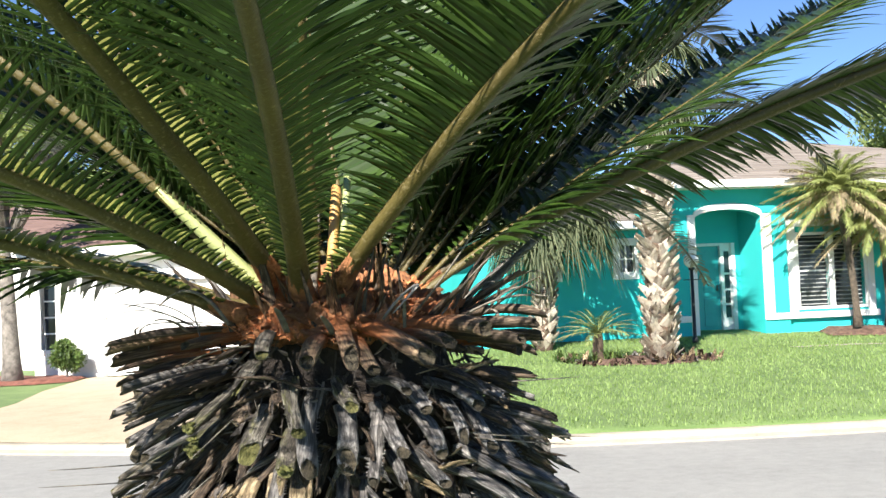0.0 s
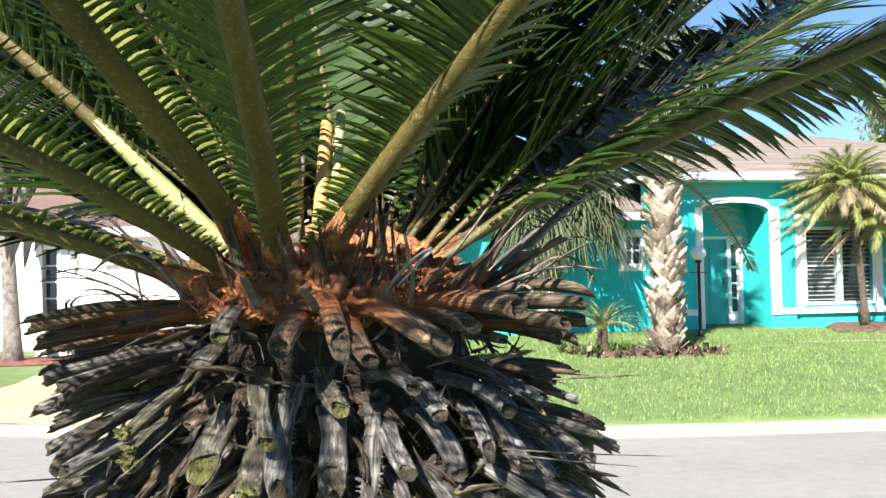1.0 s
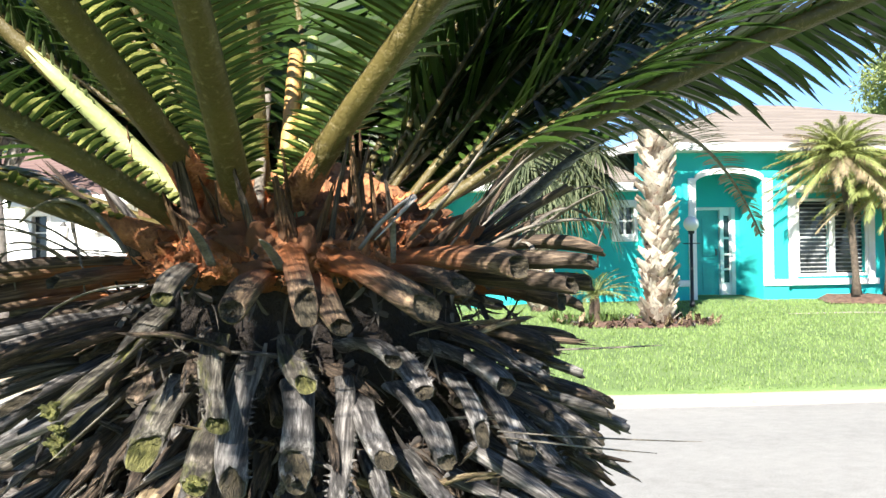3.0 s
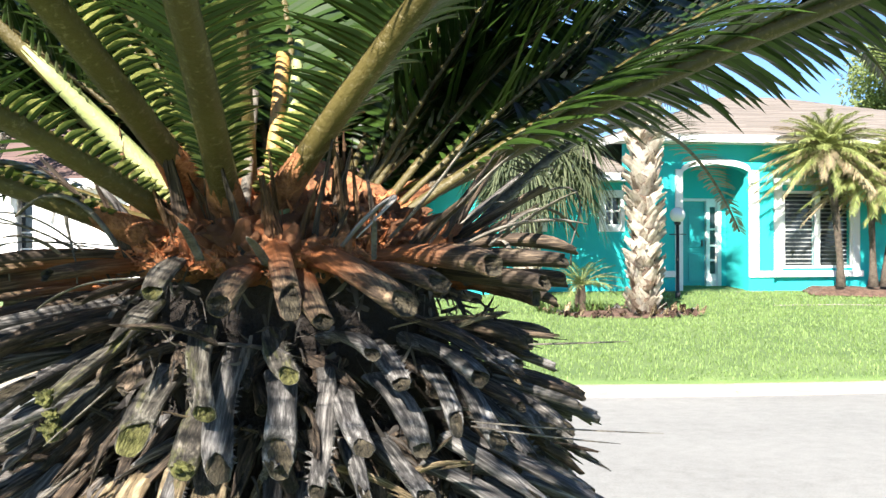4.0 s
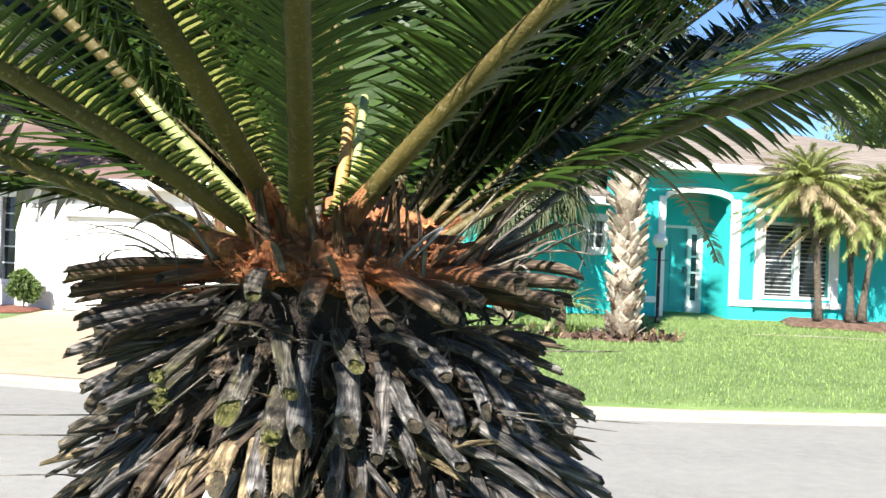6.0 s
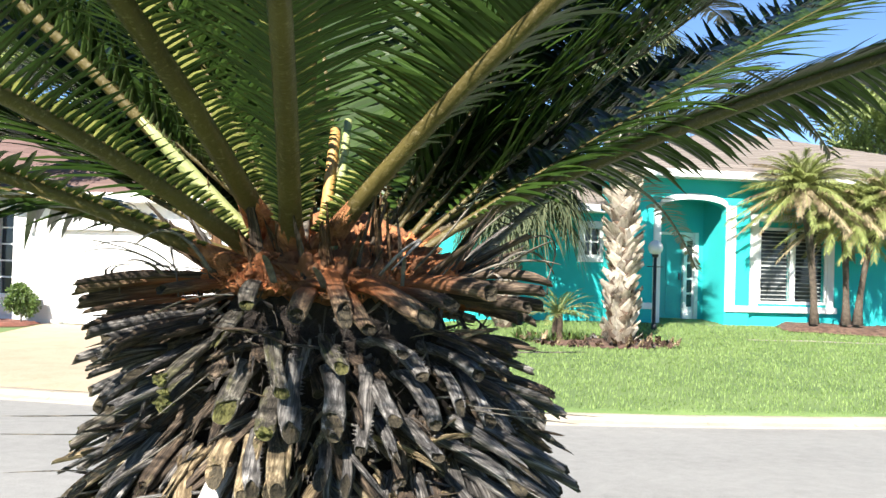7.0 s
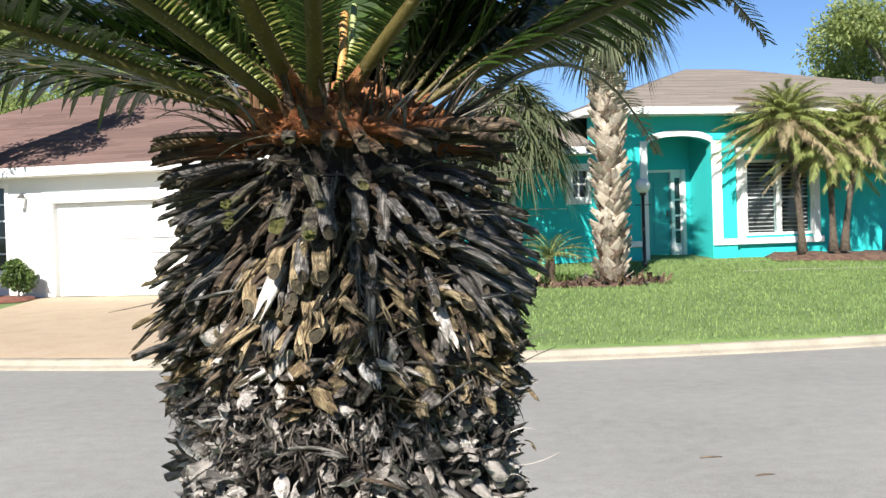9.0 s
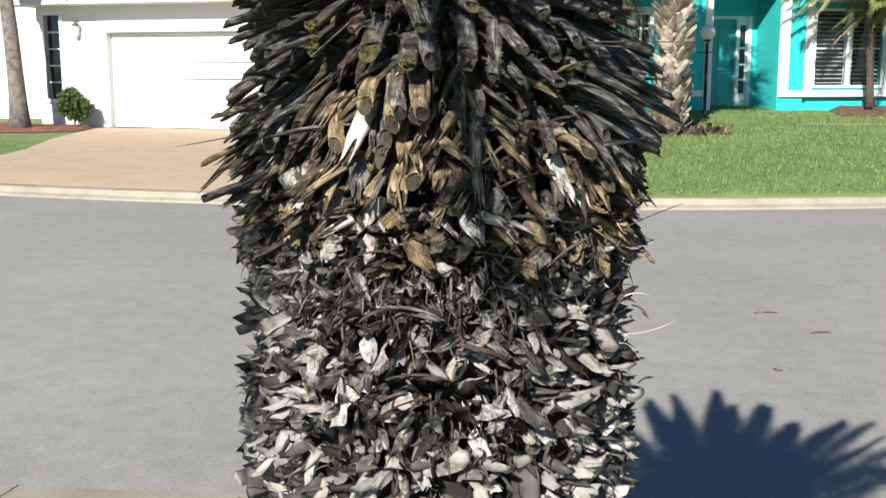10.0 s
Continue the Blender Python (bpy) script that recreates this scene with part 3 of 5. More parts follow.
part("roof", hip_roof(-2.25, 6.1, -0.50, 9.0, 2.98, 0.9, 2.9, 4.0, 5.05), ROOF_RED, garage, "brown-red shingle hip roof over the garage")
part("roof", hip_roof(-9.2, 4.6, 2.75, 10.5, 3.52, -4.4, 0.6, 6.6, 5.45), ROOF_RED, garage, "taller brown-red hip roof behind the garage roof")
bm = box(-2.27, 6.12, -0.53, -0.48, 2.80, 2.985)
box(-2.29, -2.24, -0.48, 2.7, 2.80, 2.985, bm=bm)
part("fascia", bm, WHITE, garage)
part("soffit", box(-2.24, 6.1, -0.48, 0.0, 2.785, 2.803), WHITE, garage)
part("fascia", box(-9.22, -2.3, 2.70, 2.75, 3.36, 3.525), WHITE, garage)
part("soffit", box(-9.2, -1.8, 2.75, 3.2, 3.35, 3.365), WHITE, garage)

# ---------------- beds, drive, path ----------------
patch("driveway", [(-9.2, 22.95), (-9.05, 21.9), (-8.75, 19.6), (-8.15, 17.3), (-8.0, 16.0), (-8.6, 14.8), (-9.5, 14.2), *[(x, 33.42 - math.sqrt(21.565 ** 2 - (x + 0.2) ** 2)) for x in np.linspace(-9.8, -2.3, 16)], (-3.2, 13.6), (-3.9, 17.5), (-3.6, 21.5)], PAVER, "beige and orange paver driveway in sunlight", "driveway", 0.02)
patch("mulch_bed", [(-9.22, 22.9), (-9.10, 21.7), (-9.7, 21.25), (-11.3, 21.2), (-13.2, 21.6), (-13.4, 24.4), (-10.6, 23.3)], RED_MULCH, "bed of red-brown bark mulch below the window", "mulch bed", 0.05, 0.3, 0.03)
ring = [(2.35 + 1.15 * math.cos(a) * (1 + 0.1 * math.sin(3 * a)) - 0.25, 18.0 + 0.62 * math.sin(a)) for a in np.linspace(0, 2 * math.pi, 25)[:-1]]
patch("mulch_bed", ring, MULCH, "round bed of brown bark mulch under the palm", "mulch bed", 0.03, 0.2, 0.02)
patch("mulch_bed", [(6.3, 21.75), (9.2, 21.7), (11.5, 22.4), (13.0, 23.6), (11.0, 24.1), (8.0, 23.35), (6.4, 23.0)], MULCH, "bed of brown mulch along the turquoise wall", "mulch bed", 0.06, 0.3, 0.06)
patch("garden_path", [(5.0, 19.6), (6.2, 19.9), (9.0, 20.3), (13.0, 21.0), (13.0, 21.3), (9.0, 20.55), (6.2, 20.1), (5.0, 19.75)], CONCRETE, "narrow pale concrete path in the lawn", "path", 0.02, 0.4)


# ---------------- sago palm ----------------
AXIS = np.array([0.0, 0.93])
VERGE = 0.08
sago = thing("sago_palm", pose(AXIS[0], AXIS[1], VERGE), "tall sago palm with arching green fronds and a shaggy grey trunk", "sago palm")


def lean_x(z):
    return -0.010 * min(1.0, max(0.0, (1.45 - z) / 0.13))


def around(phi, r, z):
    """Local place on the trunk: phi in degrees from the street's near side, towards +x; z over the sea of the scene."""
    a = radians(phi)
    return Vector((r * math.sin(a) + lean_x(z), -r * math.cos(a), z - VERGE))


def core_radius(z):
    return float(np.interp(z, [0.1, 0.3, 0.8, 1.2, 1.34, 1.42, 1.50, 1.545, 1.575, 1.60], [0.143, 0.138, 0.135, 0.134, 0.126, 0.108, 0.09, 0.075, 0.055, 0.01]))


bm = bmesh.new()
levels = np.concatenate([np.linspace(0.08, 1.2, 24), np.linspace(1.22, 1.60, 26)])
rings = []
for z in levels:
    ring_ = []
    for k in range(48):
        a = 2 * math.pi * k / 48
        p = Vector((math.sin(a), -math.cos(a), 0))
        r = (core_radius(z) - 0.007) * (1 + 0.03 * noise.noise(p * 6 + Vector((0, 0, z * 45))))
        ring_.append(bm.verts.new((p.x * r + lean_x(z), p.y * r, z - VERGE)))
    rings.append(ring_)
for lo, hi in zip(rings, rings[1:]):
    for k in range(48):
        bm.faces.new((lo[k], lo[(k + 1) % 48], hi[(k + 1) % 48], hi[k]))
bm.faces.new(rings[-1])
trunk = part("trunk", bm, CORE, sago, "fibrous trunk core, darkened as the shade between stubs", True)


def stub_mesh(seed, style="r", flare=1.25, droop=0.8, groove=0.7):
    """A cut leaf stalk of unit length along z and unit width, ridged and drooping. style: r, cut straight; s, cut aslant so that the pith faces outward;
    t, with spines on its edges; x, broken and splintered."""
    rnd = random.Random(seed)
    sides, n = 16, 10
    bm = bmesh.new()
    bx, by = rnd.uniform(-1.6, 1.6), droop * rnd.uniform(0.3, 3.2)
    wave = rnd.uniform(0, 6)
    slant = {"r": rnd.uniform(0.03, 0.09), "t": rnd.uniform(0.02, 0.08), "s": rnd.uniform(0.16, 0.30), "x": rnd.uniform(0.05, 0.2)}[style]
    jag = 0.20 if style == "x" else 0.018
    skew = rnd.uniform(-0.7, 0.7)
    tip_cut = [-slant * (0.5 + 0.5 * math.sin(2 * math.pi * k / sides + skew)) + rnd.uniform(-jag, jag * 0.5) for k in range(sides)]
    ridge = [rnd.uniform(-0.06, 0.06) for _ in range(sides)]
    open_at = rnd.uniform(0.6, 2.5)
    open_by = 0.5 if style == "x" else rnd.choice((0.0, 0.0, 0.12))
    prev = None
    for i in range(n + 1):
        t = i / n
        w = 0.5 * (1 + (flare - 1) * (1 - t) ** 2 + 0.07 * math.sin(7 * t + wave))
        if style == "x":
            w *= 1 - 0.35 * t * t
        thick = w * (0.80 + 0.08 * math.sin(5 * t + wave))
        loop = []
        for k in range(sides):
            a = 2 * math.pi * k / sides
            x, y = w * math.cos(a), thick * math.sin(a)
            if math.sin(a) > 0.3:
                y *= 1 - groove * (math.sin(a) - 0.3)                # a shallow groove along the upper side
            f = 1 + ridge[k] + (0.26 if style == "x" else 0.13) * noise.noise(Vector((math.cos(a) * 2.6, math.sin(a) * 2.6, t * 4 + seed * 3.1)))
            z = t + tip_cut[k] * t ** 6
            if t > 0.55:
                z -= open_by * max(0.0, math.cos(a - open_at)) ** 3 * (t - 0.55)
            loop.append(bm.verts.new((x * f + bx * t * (1 - t), y * f + by * t * (1 - t), z)))
        if prev:
            for k in range(sides):
                bm.faces.new((prev[k], prev[(k + 1) % sides], loop[(k + 1) % sides], loop[k]))
        prev = loop
    # rim, then rough pith with fibre ends
    depth = rnd.uniform(0.04, 0.10) if style != "x" else 0.3
    lip = [bm.verts.new(Vector((v.co.x * 0.86, v.co.y * 0.86, v.co.z + 0.010))) for v in prev]
    rim = [bm.verts.new(Vector((v.co.x * 0.72, v.co.y * 0.72, v.co.z - 0.01 - 0.5 * depth * rnd.random()))) for v in prev]
    inner = [bm.verts.new(Vector((v.co.x * 0.38, v.co.y * 0.38, v.co.z * 0.5 + 0.5 * (1 - slant * 0.5) - depth * rnd.uniform(0.2, 1.4)))) for v in prev]
    deep = bm.verts.new((0, 0, 1 - slant * 0.5 - depth))
    for k in range(sides):
        j = (k + 1) % sides
        bm.faces.new((prev[k], prev[j], lip[j], lip[k]))
        for lo, hi in ((lip, rim), (rim, inner)):
            bm.faces.new((lo[k], lo[j], hi[j], hi[k])).material_index = 1
        bm.faces.new((inner[k], inner[j], deep)).material_index = 1
    teeth = 13 if style == "t" else 0
    one = rnd.choice((-1, 1, 0))
    for i in range(teeth):
        t = 0.38 + 0.58 * (i + rnd.random() * 0.3) / teeth
        for sgn in (-1, 1):
            if rnd.random() < 0.12 or sgn == one:
                continue
            x0, y0 = sgn * 0.45 + bx * t * (1 - t), by * t * (1 - t) + 0.12
            h = rnd.uniform(0.16, 0.34)
            vs = [bm.verts.new(c) for c in ((x0, y0 - 0.08, t - 0.014), (x0, y0 + 0.08, t - 0.006), (x0, y0, t + 0.018), (x0 + sgn * h, y0 + 0.14, t + rnd.uniform(0.0, 0.03)))]
            for tri in ((0, 1, 3), (1, 2, 3), (2, 0, 3)):
                bm.faces.new([vs[m] for m in tri])
    bmesh.ops.recalc_face_normals(bm, faces=bm.faces[:])
    return bm


STUB_MATS = {"g": STUB_GREY, "m": STUB_MOSSY, "o": STUB_ORANGE, "b": STUB_BROWN, "t": STUB_TAN, "p": SCALE_PALE}
STUBS = {}
for kind_, material_ in STUB_MATS.items():
    for style_ in "rstx":
        STUBS[kind_ + style_] = []
        for i in range(4):
            me = mesh_of("leaf_stub", stub_mesh(i * 7 + ord(style_), style_, 1.3 if kind_ == "o" else 1.12, 0.8, 0.25 if kind_ == "o" else 0.75), material_, True)
            me.materials.append(CUT_MOSS if kind_ == "m" else CUT)
            STUBS[kind_ + style_].append(me)


def along(root, tip, width, thick=1.0, spin=0.0):
    """The pose of a mesh of unit length along z laid from root to tip, its flat side up."""
    way = tip - root
    z = way.normalized()
    x = Vector((0, 0, 1)).cross(z)
    x = x.normalized() if x.length > 0.02 else Vector((1, 0, 0))
    y = z.cross(x)
    turn = Matrix((x, y, z)).transposed() @ Matrix.Rotation(spin, 3, "Z")
    return Matrix.Translation(root) @ turn.to_4x4() @ Matrix.Diagonal((width, width * thick, way.length, 1))


def set_along(ob, root, tip, width, thick=1.0, spin=0.0):
    ob.matrix_local = along(root, tip, width, thick, spin)


def stub(phi, r_root, z_root, phi_tip, r_tip, z_tip, width, kind_, rnd, label=""):
    ob = new("leaf_stub", rnd.choice(STUBS[kind_]))
    ob.parent = sago
    set_along(ob, around(phi, r_root, z_root), around(phi_tip, r_tip, z_tip), width, rnd.uniform(0.85, 1.1), rnd.uniform(-0.25, 0.25))
    return tagged(ob, label)


rnd = random.Random(11)
# (phi and height of the root, phi, reach and height of the cut end, width in mm, colour and cut)
RING = [
    (-74, 1.549, -67.2, 0.172, 1.542, 11.8, "or"), (-70, 1.552, -57.9, 0.175, 1.547, 7.7, "br"), (-74, 1.537, -67.8, 0.166, 1.528, 6.8, "or"), (-74, 1.530, -67.8, 0.166, 1.519, 10.6, "br"),
    (-53, 1.548, -40.3, 0.140, 1.544, 9.4, "or"), (-31, 1.551, -11.4, 0.150, 1.538, 10.4, "mr"), (-5, 1.543, 0.0, 0.158, 1.533, 12.5, "or"), (4, 1.556, 10.3, 0.150, 1.530, 11.2, "os"),
    (13, 1.544, 14.9, 0.152, 1.526, 11.2, "or"), (18, 1.552, 29.7, 0.144, 1.531, 14.3, "or"), (37, 1.550, 44.5, 0.152, 1.548, 15.3, "or"), (37, 1.543, 35.5, 0.146, 1.540, 11.4, "or"),
    (70, 1.550, 66.0, 0.153, 1.550, 13.8, "br"), (62, 1.544, 58.0, 0.153, 1.540, 14.0, "br"), (80, 1.553, 80.0, 0.150, 1.556, 12.3, "br"), (-48, 1.542, -25.5, 0.150, 1.534, 6.2, "br")]
UPPER = [
    (-33, 1.531, -19.2, 0.150, 1.514, 10.2, "mx"), (-40, 1.518, -33.4, 0.150, 1.491, 10.7, "mr"), (-51, 1.499, -34.9, 0.145, 1.476, 12.0, "mr"), (-74, 1.506, -49.4, 0.168, 1.502, 7.4, "gt"),
    (-62, 1.503, -51.2, 0.165, 1.473, 13.3, "gr"), (-63, 1.511, -39.0, 0.165, 1.492, 7.0, "gs"), (-53, 1.490, -41.4, 0.170, 1.475, 9.3, "gr"), (-26, 1.499, -18.8, 0.140, 1.473, 14.1, "ms"),
    (-15, 1.519, -2.9, 0.150, 1.490, 10.9, "mt"), (-4, 1.510, -0.4, 0.157, 1.467, 12.7, "gt"), (5, 1.518, 9.7, 0.138, 1.503, 10.5, "mt"), (19, 1.515, 22.7, 0.150, 1.513, 9.9, "gr"),
    (33, 1.511, 27.3, 0.150, 1.500, 9.6, "gt"), (45, 1.513, 40.4, 0.155, 1.501, 11.4, "gr"), (58, 1.517, 46.8, 0.160, 1.502, 11.7, "gx"), (44, 1.524, 40.3, 0.160, 1.513, 6.7, "bs")]
MIDDLE = [
    (-11, 1.487, -6.6, 0.150, 1.467, 13.5, "mr"), (7, 1.500, 8.0, 0.150, 1.467, 13.3, "gs"), (18, 1.502, 13.6, 0.155, 1.459, 8.9, "gt"), (22, 1.494, 20.3, 0.160, 1.476, 10.3, "gr"),
    (30, 1.498, 31.0, 0.150, 1.472, 11.8, "gr"), (59, 1.495, 42.6, 0.160, 1.473, 9.4, "gr"), (47, 1.499, 36.5, 0.155, 1.479, 8.8, "gs"), (-15, 1.467, -7.4, 0.158, 1.436, 10.0, "gt"),
    (-7, 1.463, -2.3, 0.158, 1.436, 10.9, "tr"), (31, 1.471, 29.7, 0.160, 1.456, 10.1, "gt"), (23, 1.470, 20.7, 0.160, 1.455, 8.9, "gx"), (-25, 1.460, -17.0, 0.155, 1.439, 12.3, "ts"),
    (-73, 1.471, -42.1, 0.172, 1.452, 9.4, "gs"), (-73, 1.458, -45.4, 0.175, 1.441, 7.3, "gx"), (5, 1.462, 5.9, 0.155, 1.440, 8.4, "gs"), (12, 1.460, 11.2, 0.158, 1.437, 6.4, "gs")]
LOWER = [
    (-52, 1.451, -43.0, 0.165, 1.413, 14.0, "gt"), (-22, 1.444, -19.3, 0.165, 1.404, 12.8, "px"), (13, 1.446, 12.7, 0.160, 1.379, 9.5, "gx"), (40, 1.412, 34.0, 0.165, 1.382, 14.7, "px"),
    (34, 1.438, 29.1, 0.160, 1.413, 7.2, "gs"), (0, 1.422, 9.9, 0.158, 1.405, 9.5, "tx"), (-14, 1.460, -9.5, 0.155, 1.427, 12.0, "ts"), (-7, 1.461, -3.5, 0.155, 1.433, 12.0, "ts"),
    (-39, 1.442, -22.9, 0.158, 1.413, 10.6, "ts"), (-7, 1.418, -2.0, 0.158, 1.403, 9.5, "tx"), (17, 1.440, 19.4, 0.158, 1.428, 7.1, "bx"), (21, 1.423, 22.8, 0.160, 1.404, 8.8, "tx"),
    (7, 1.459, 7.9, 0.156, 1.417, 4.7, "gx"), (-50, 1.430, -35.8, 0.165, 1.407, 10.8, "bx"), (-16, 1.395, -14.2, 0.165, 1.380, 11.2, "tx"), (3, 1.402, 2.3, 0.165, 1.389, 10.2, "tx")]
FLANK = [
    (50, 1.472, 54.2, 0.190, 1.446, 9.2, "gr"), (44, 1.471, 47.8, 0.185, 1.443, 9.0, "gx"), (39, 1.460, 46.2, 0.180, 1.435, 9.5, "gs"), (51, 1.456, 63.6, 0.185, 1.431, 10.4, "gr"),
    (51, 1.439, 57.1, 0.180, 1.410, 11.1, "gr"), (48, 1.448, 52.0, 0.185, 1.428, 8.3, "gx"), (45, 1.436, 43.3, 0.175, 1.402, 9.0, "gx"), (37, 1.420, 39.1, 0.165, 1.411, 13.9, "ts"),
    (-76, 1.389, -57.4, 0.190, 1.376, 9.8, "gr"), (-76, 1.386, -50.0, 0.180, 1.377, 6.9, "gs"), (-68, 1.386, -46.9, 0.175, 1.376, 6.0, "gs"), (-76, 1.436, -73.6, 0.180, 1.431, 8.4, "ts"),
    (-76, 1.418, -73.2, 0.186, 1.396, 8.4, "ts"), (-77, 1.431, -58.6, 0.170, 1.413, 9.8, "gx"), (-57, 1.445, -47.3, 0.185, 1.422, 8.0, "ts"), (-49, 1.440, -42.8, 0.175, 1.421, 9.5, "gs")]
LABELS = {"o": "rusty brown leaf stub with a grey cut end", "m": "mossy cut leaf stub", "p": "bleached splintered leaf stub"}
for tier_, r_root in ((RING, 0.078), (UPPER, 0.092), (MIDDLE, 0.104), (LOWER, 0.118), (FLANK, 0.12)):
    for phi, z_root, phi_tip, reach, z_tip, mm, kind_ in tier_:
        stub(phi, r_root, z_root, phi_tip, reach, z_tip, mm * 0.00092, kind_, rnd, LABELS.get(kind_[0], ""))


def fill(count, z_range, reach, drop, width, kinds, r_root, front=None, seed=3, only=None):
    """More stubs round the trunk at golden-angle steps, past the front (two angles) or, with only, on it alone."""
    g = random.Random(seed)
    for i in range(count):
        phi = (i * 137.508 + g.uniform(-9, 9)) % 360 - 180
        z0 = z_range[0] + (z_range[1] - z_range[0]) * ((i * 0.618) % 1.0)
        d, r = g.uniform(*drop), g.uniform(*reach)
        turn, wide, kind_ = g.uniform(-13, 13), g.uniform(*width), g.choice(kinds)
        if front and front[0] < phi < front[1] or only and not only[0] < phi < only[1] or abs(phi) > 125 and i % 2:
            continue
        r *= 1 - (0.13 if z0 - d > 1.49 else 0.06) * max(0.0, math.sin(radians(phi)))     # the skirt is flatter along the street
        stub(phi, r_root, z0, phi + turn, r, z0 - d, wide, kind_, g)


# the sides and the back, tier by tier
fill(64, (1.532, 1.552), (0.145, 0.172), (-0.004, 0.014), (0.010, 0.014), ["or", "br", "br", "br"], 0.075, (-78, 74), 21)
fill(110, (1.505, 1.54), (0.140, 0.165), (0.004, 0.022), (0.007, 0.012), ["br", "br", "gr", "bx"], 0.078, (-72, 62), 22)
fill(110, (1.485, 1.520), (0.145, 0.174), (0.012, 0.040), (0.007, 0.012), ["gr", "gr", "bx", "br", "gt"], 0.085, (-66, 58), 23)
fill(110, (1.462, 1.495), (0.145, 0.176), (0.022, 0.055), (0.0065, 0.012), ["gr", "gs", "gx", "bs", "mr"], 0.095, (-66, 56), 24)
fill(110, (1.440, 1.475), (0.148, 0.180), (0.030, 0.060), (0.0055, 0.011), ["gr", "bs", "gx", "gs", "gt"], 0.10, (-50, 44), 25)
fill(118, (1.418, 1.455), (0.150, 0.184), (0.034, 0.065), (0.0055, 0.011), ["gs", "tx", "bx", "gr", "gx"], 0.11, (-46, 44), 26)
fill(150, (1.505, 1.535), (0.142, 0.165), (0.006, 0.026), (0.008, 0.013), ["br", "br", "bx", "gr"], 0.078, None, 41, (-112, -50))
# short ends set back between the large ones, mostly dark brown in the upper two tiers to paint the deep shade there
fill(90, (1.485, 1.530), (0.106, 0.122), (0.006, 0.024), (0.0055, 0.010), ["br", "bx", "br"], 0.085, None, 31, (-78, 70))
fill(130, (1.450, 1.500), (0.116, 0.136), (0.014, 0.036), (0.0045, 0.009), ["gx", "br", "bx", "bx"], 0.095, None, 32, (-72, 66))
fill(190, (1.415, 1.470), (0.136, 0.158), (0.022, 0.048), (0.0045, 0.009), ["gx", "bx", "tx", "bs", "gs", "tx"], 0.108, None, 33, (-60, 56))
# broken ends low on the skirt
fill(150, (1.385, 1.430), (0.146, 0.172), (0.012, 0.040), (0.005, 0.011), ["tx", "bx", "gx", "bx", "tx", "ts", "px"], 0.118, None, 27)
fill(130, (1.352, 1.392), (0.148, 0.170), (-0.004, 0.024), (0.005, 0.012), ["tx", "bx", "bx", "gx", "tx", "px"], 0.124, None, 28)
# wide brown sheaths and a few dead stalk ends at the crown's two flanks
g = random.Random(66)
for k in range(16):
    phi = g.uniform(46, 100) if k % 2 else g.uniform(-100, -46)
    stub(phi, g.uniform(0.062, 0.08), 1.546, phi + g.uniform(-12, 12), g.uniform(0.10, 0.145), 1.556 + g.uniform(0.005, 0.05), g.uniform(0.0035, 0.007), g.choice(["bx", "br", "bx", "gx"]), g)
# tufts of bright moss on some cut ends
for k, (phi, r, z, size) in enumerate([(-33.5, 0.155, 1.493, 0.0040), (-35, 0.150, 1.479, 0.0042), (-34, 0.152, 1.485, 0.0028), (-6.6, 0.156, 1.469, 0.0030)]):
    bm = bmesh.new()
    bmesh.ops.create_icosphere(bm, subdivisions=3, radius=1.0)
    for vert in bm.verts:
        p = vert.co.normalized()
        vert.co = p * size * (1 + 0.9 * noise.noise(p * 1.8 + Vector((k * 5.3, 0, 0))) + 0.7 * noise.noise(p * 5 + Vector((0, k * 3.7, 0))))
        vert.co.z *= 0.75
    ob = part("moss_tuft", bm, MOSS, sago, "yellow-green moss on a cut stub", False)
    ob.matrix_local = Matrix.Translation(around(phi, r - 0.006, z))


# thin dead splinters and leaflet threads between the stubs
g = random.Random(91)
splinters = [mesh_of("splinter", stub_mesh(200 + i, "x", 1.1, 2.5), (STUB_GREY, STUB_TAN, STUB_BROWN)[i % 3], True) for i in range(9)]
for i in range(120):
    phi, zz = g.uniform(-120, 120), g.uniform(1.34 if i % 4 else 1.12, 1.52)
    r = core_radius(zz) + g.uniform(0.0, 0.03)
    ln = g.uniform(0.02, 0.055) * (1.0 if zz > 1.36 else 0.45)
    dip = g.uniform(-0.5, 1.1)
    ob = new("splinter", g.choice(splinters))
    ob.parent = sago
    set_along(ob, around(phi, r, zz), around(phi + g.uniform(-22, 22), min(0.188, r + ln * math.cos(dip)), zz - ln * math.sin(dip)), g.uniform(0.0014, 0.0042), g.uniform(0.5, 1.0), g.uniform(-1, 1))


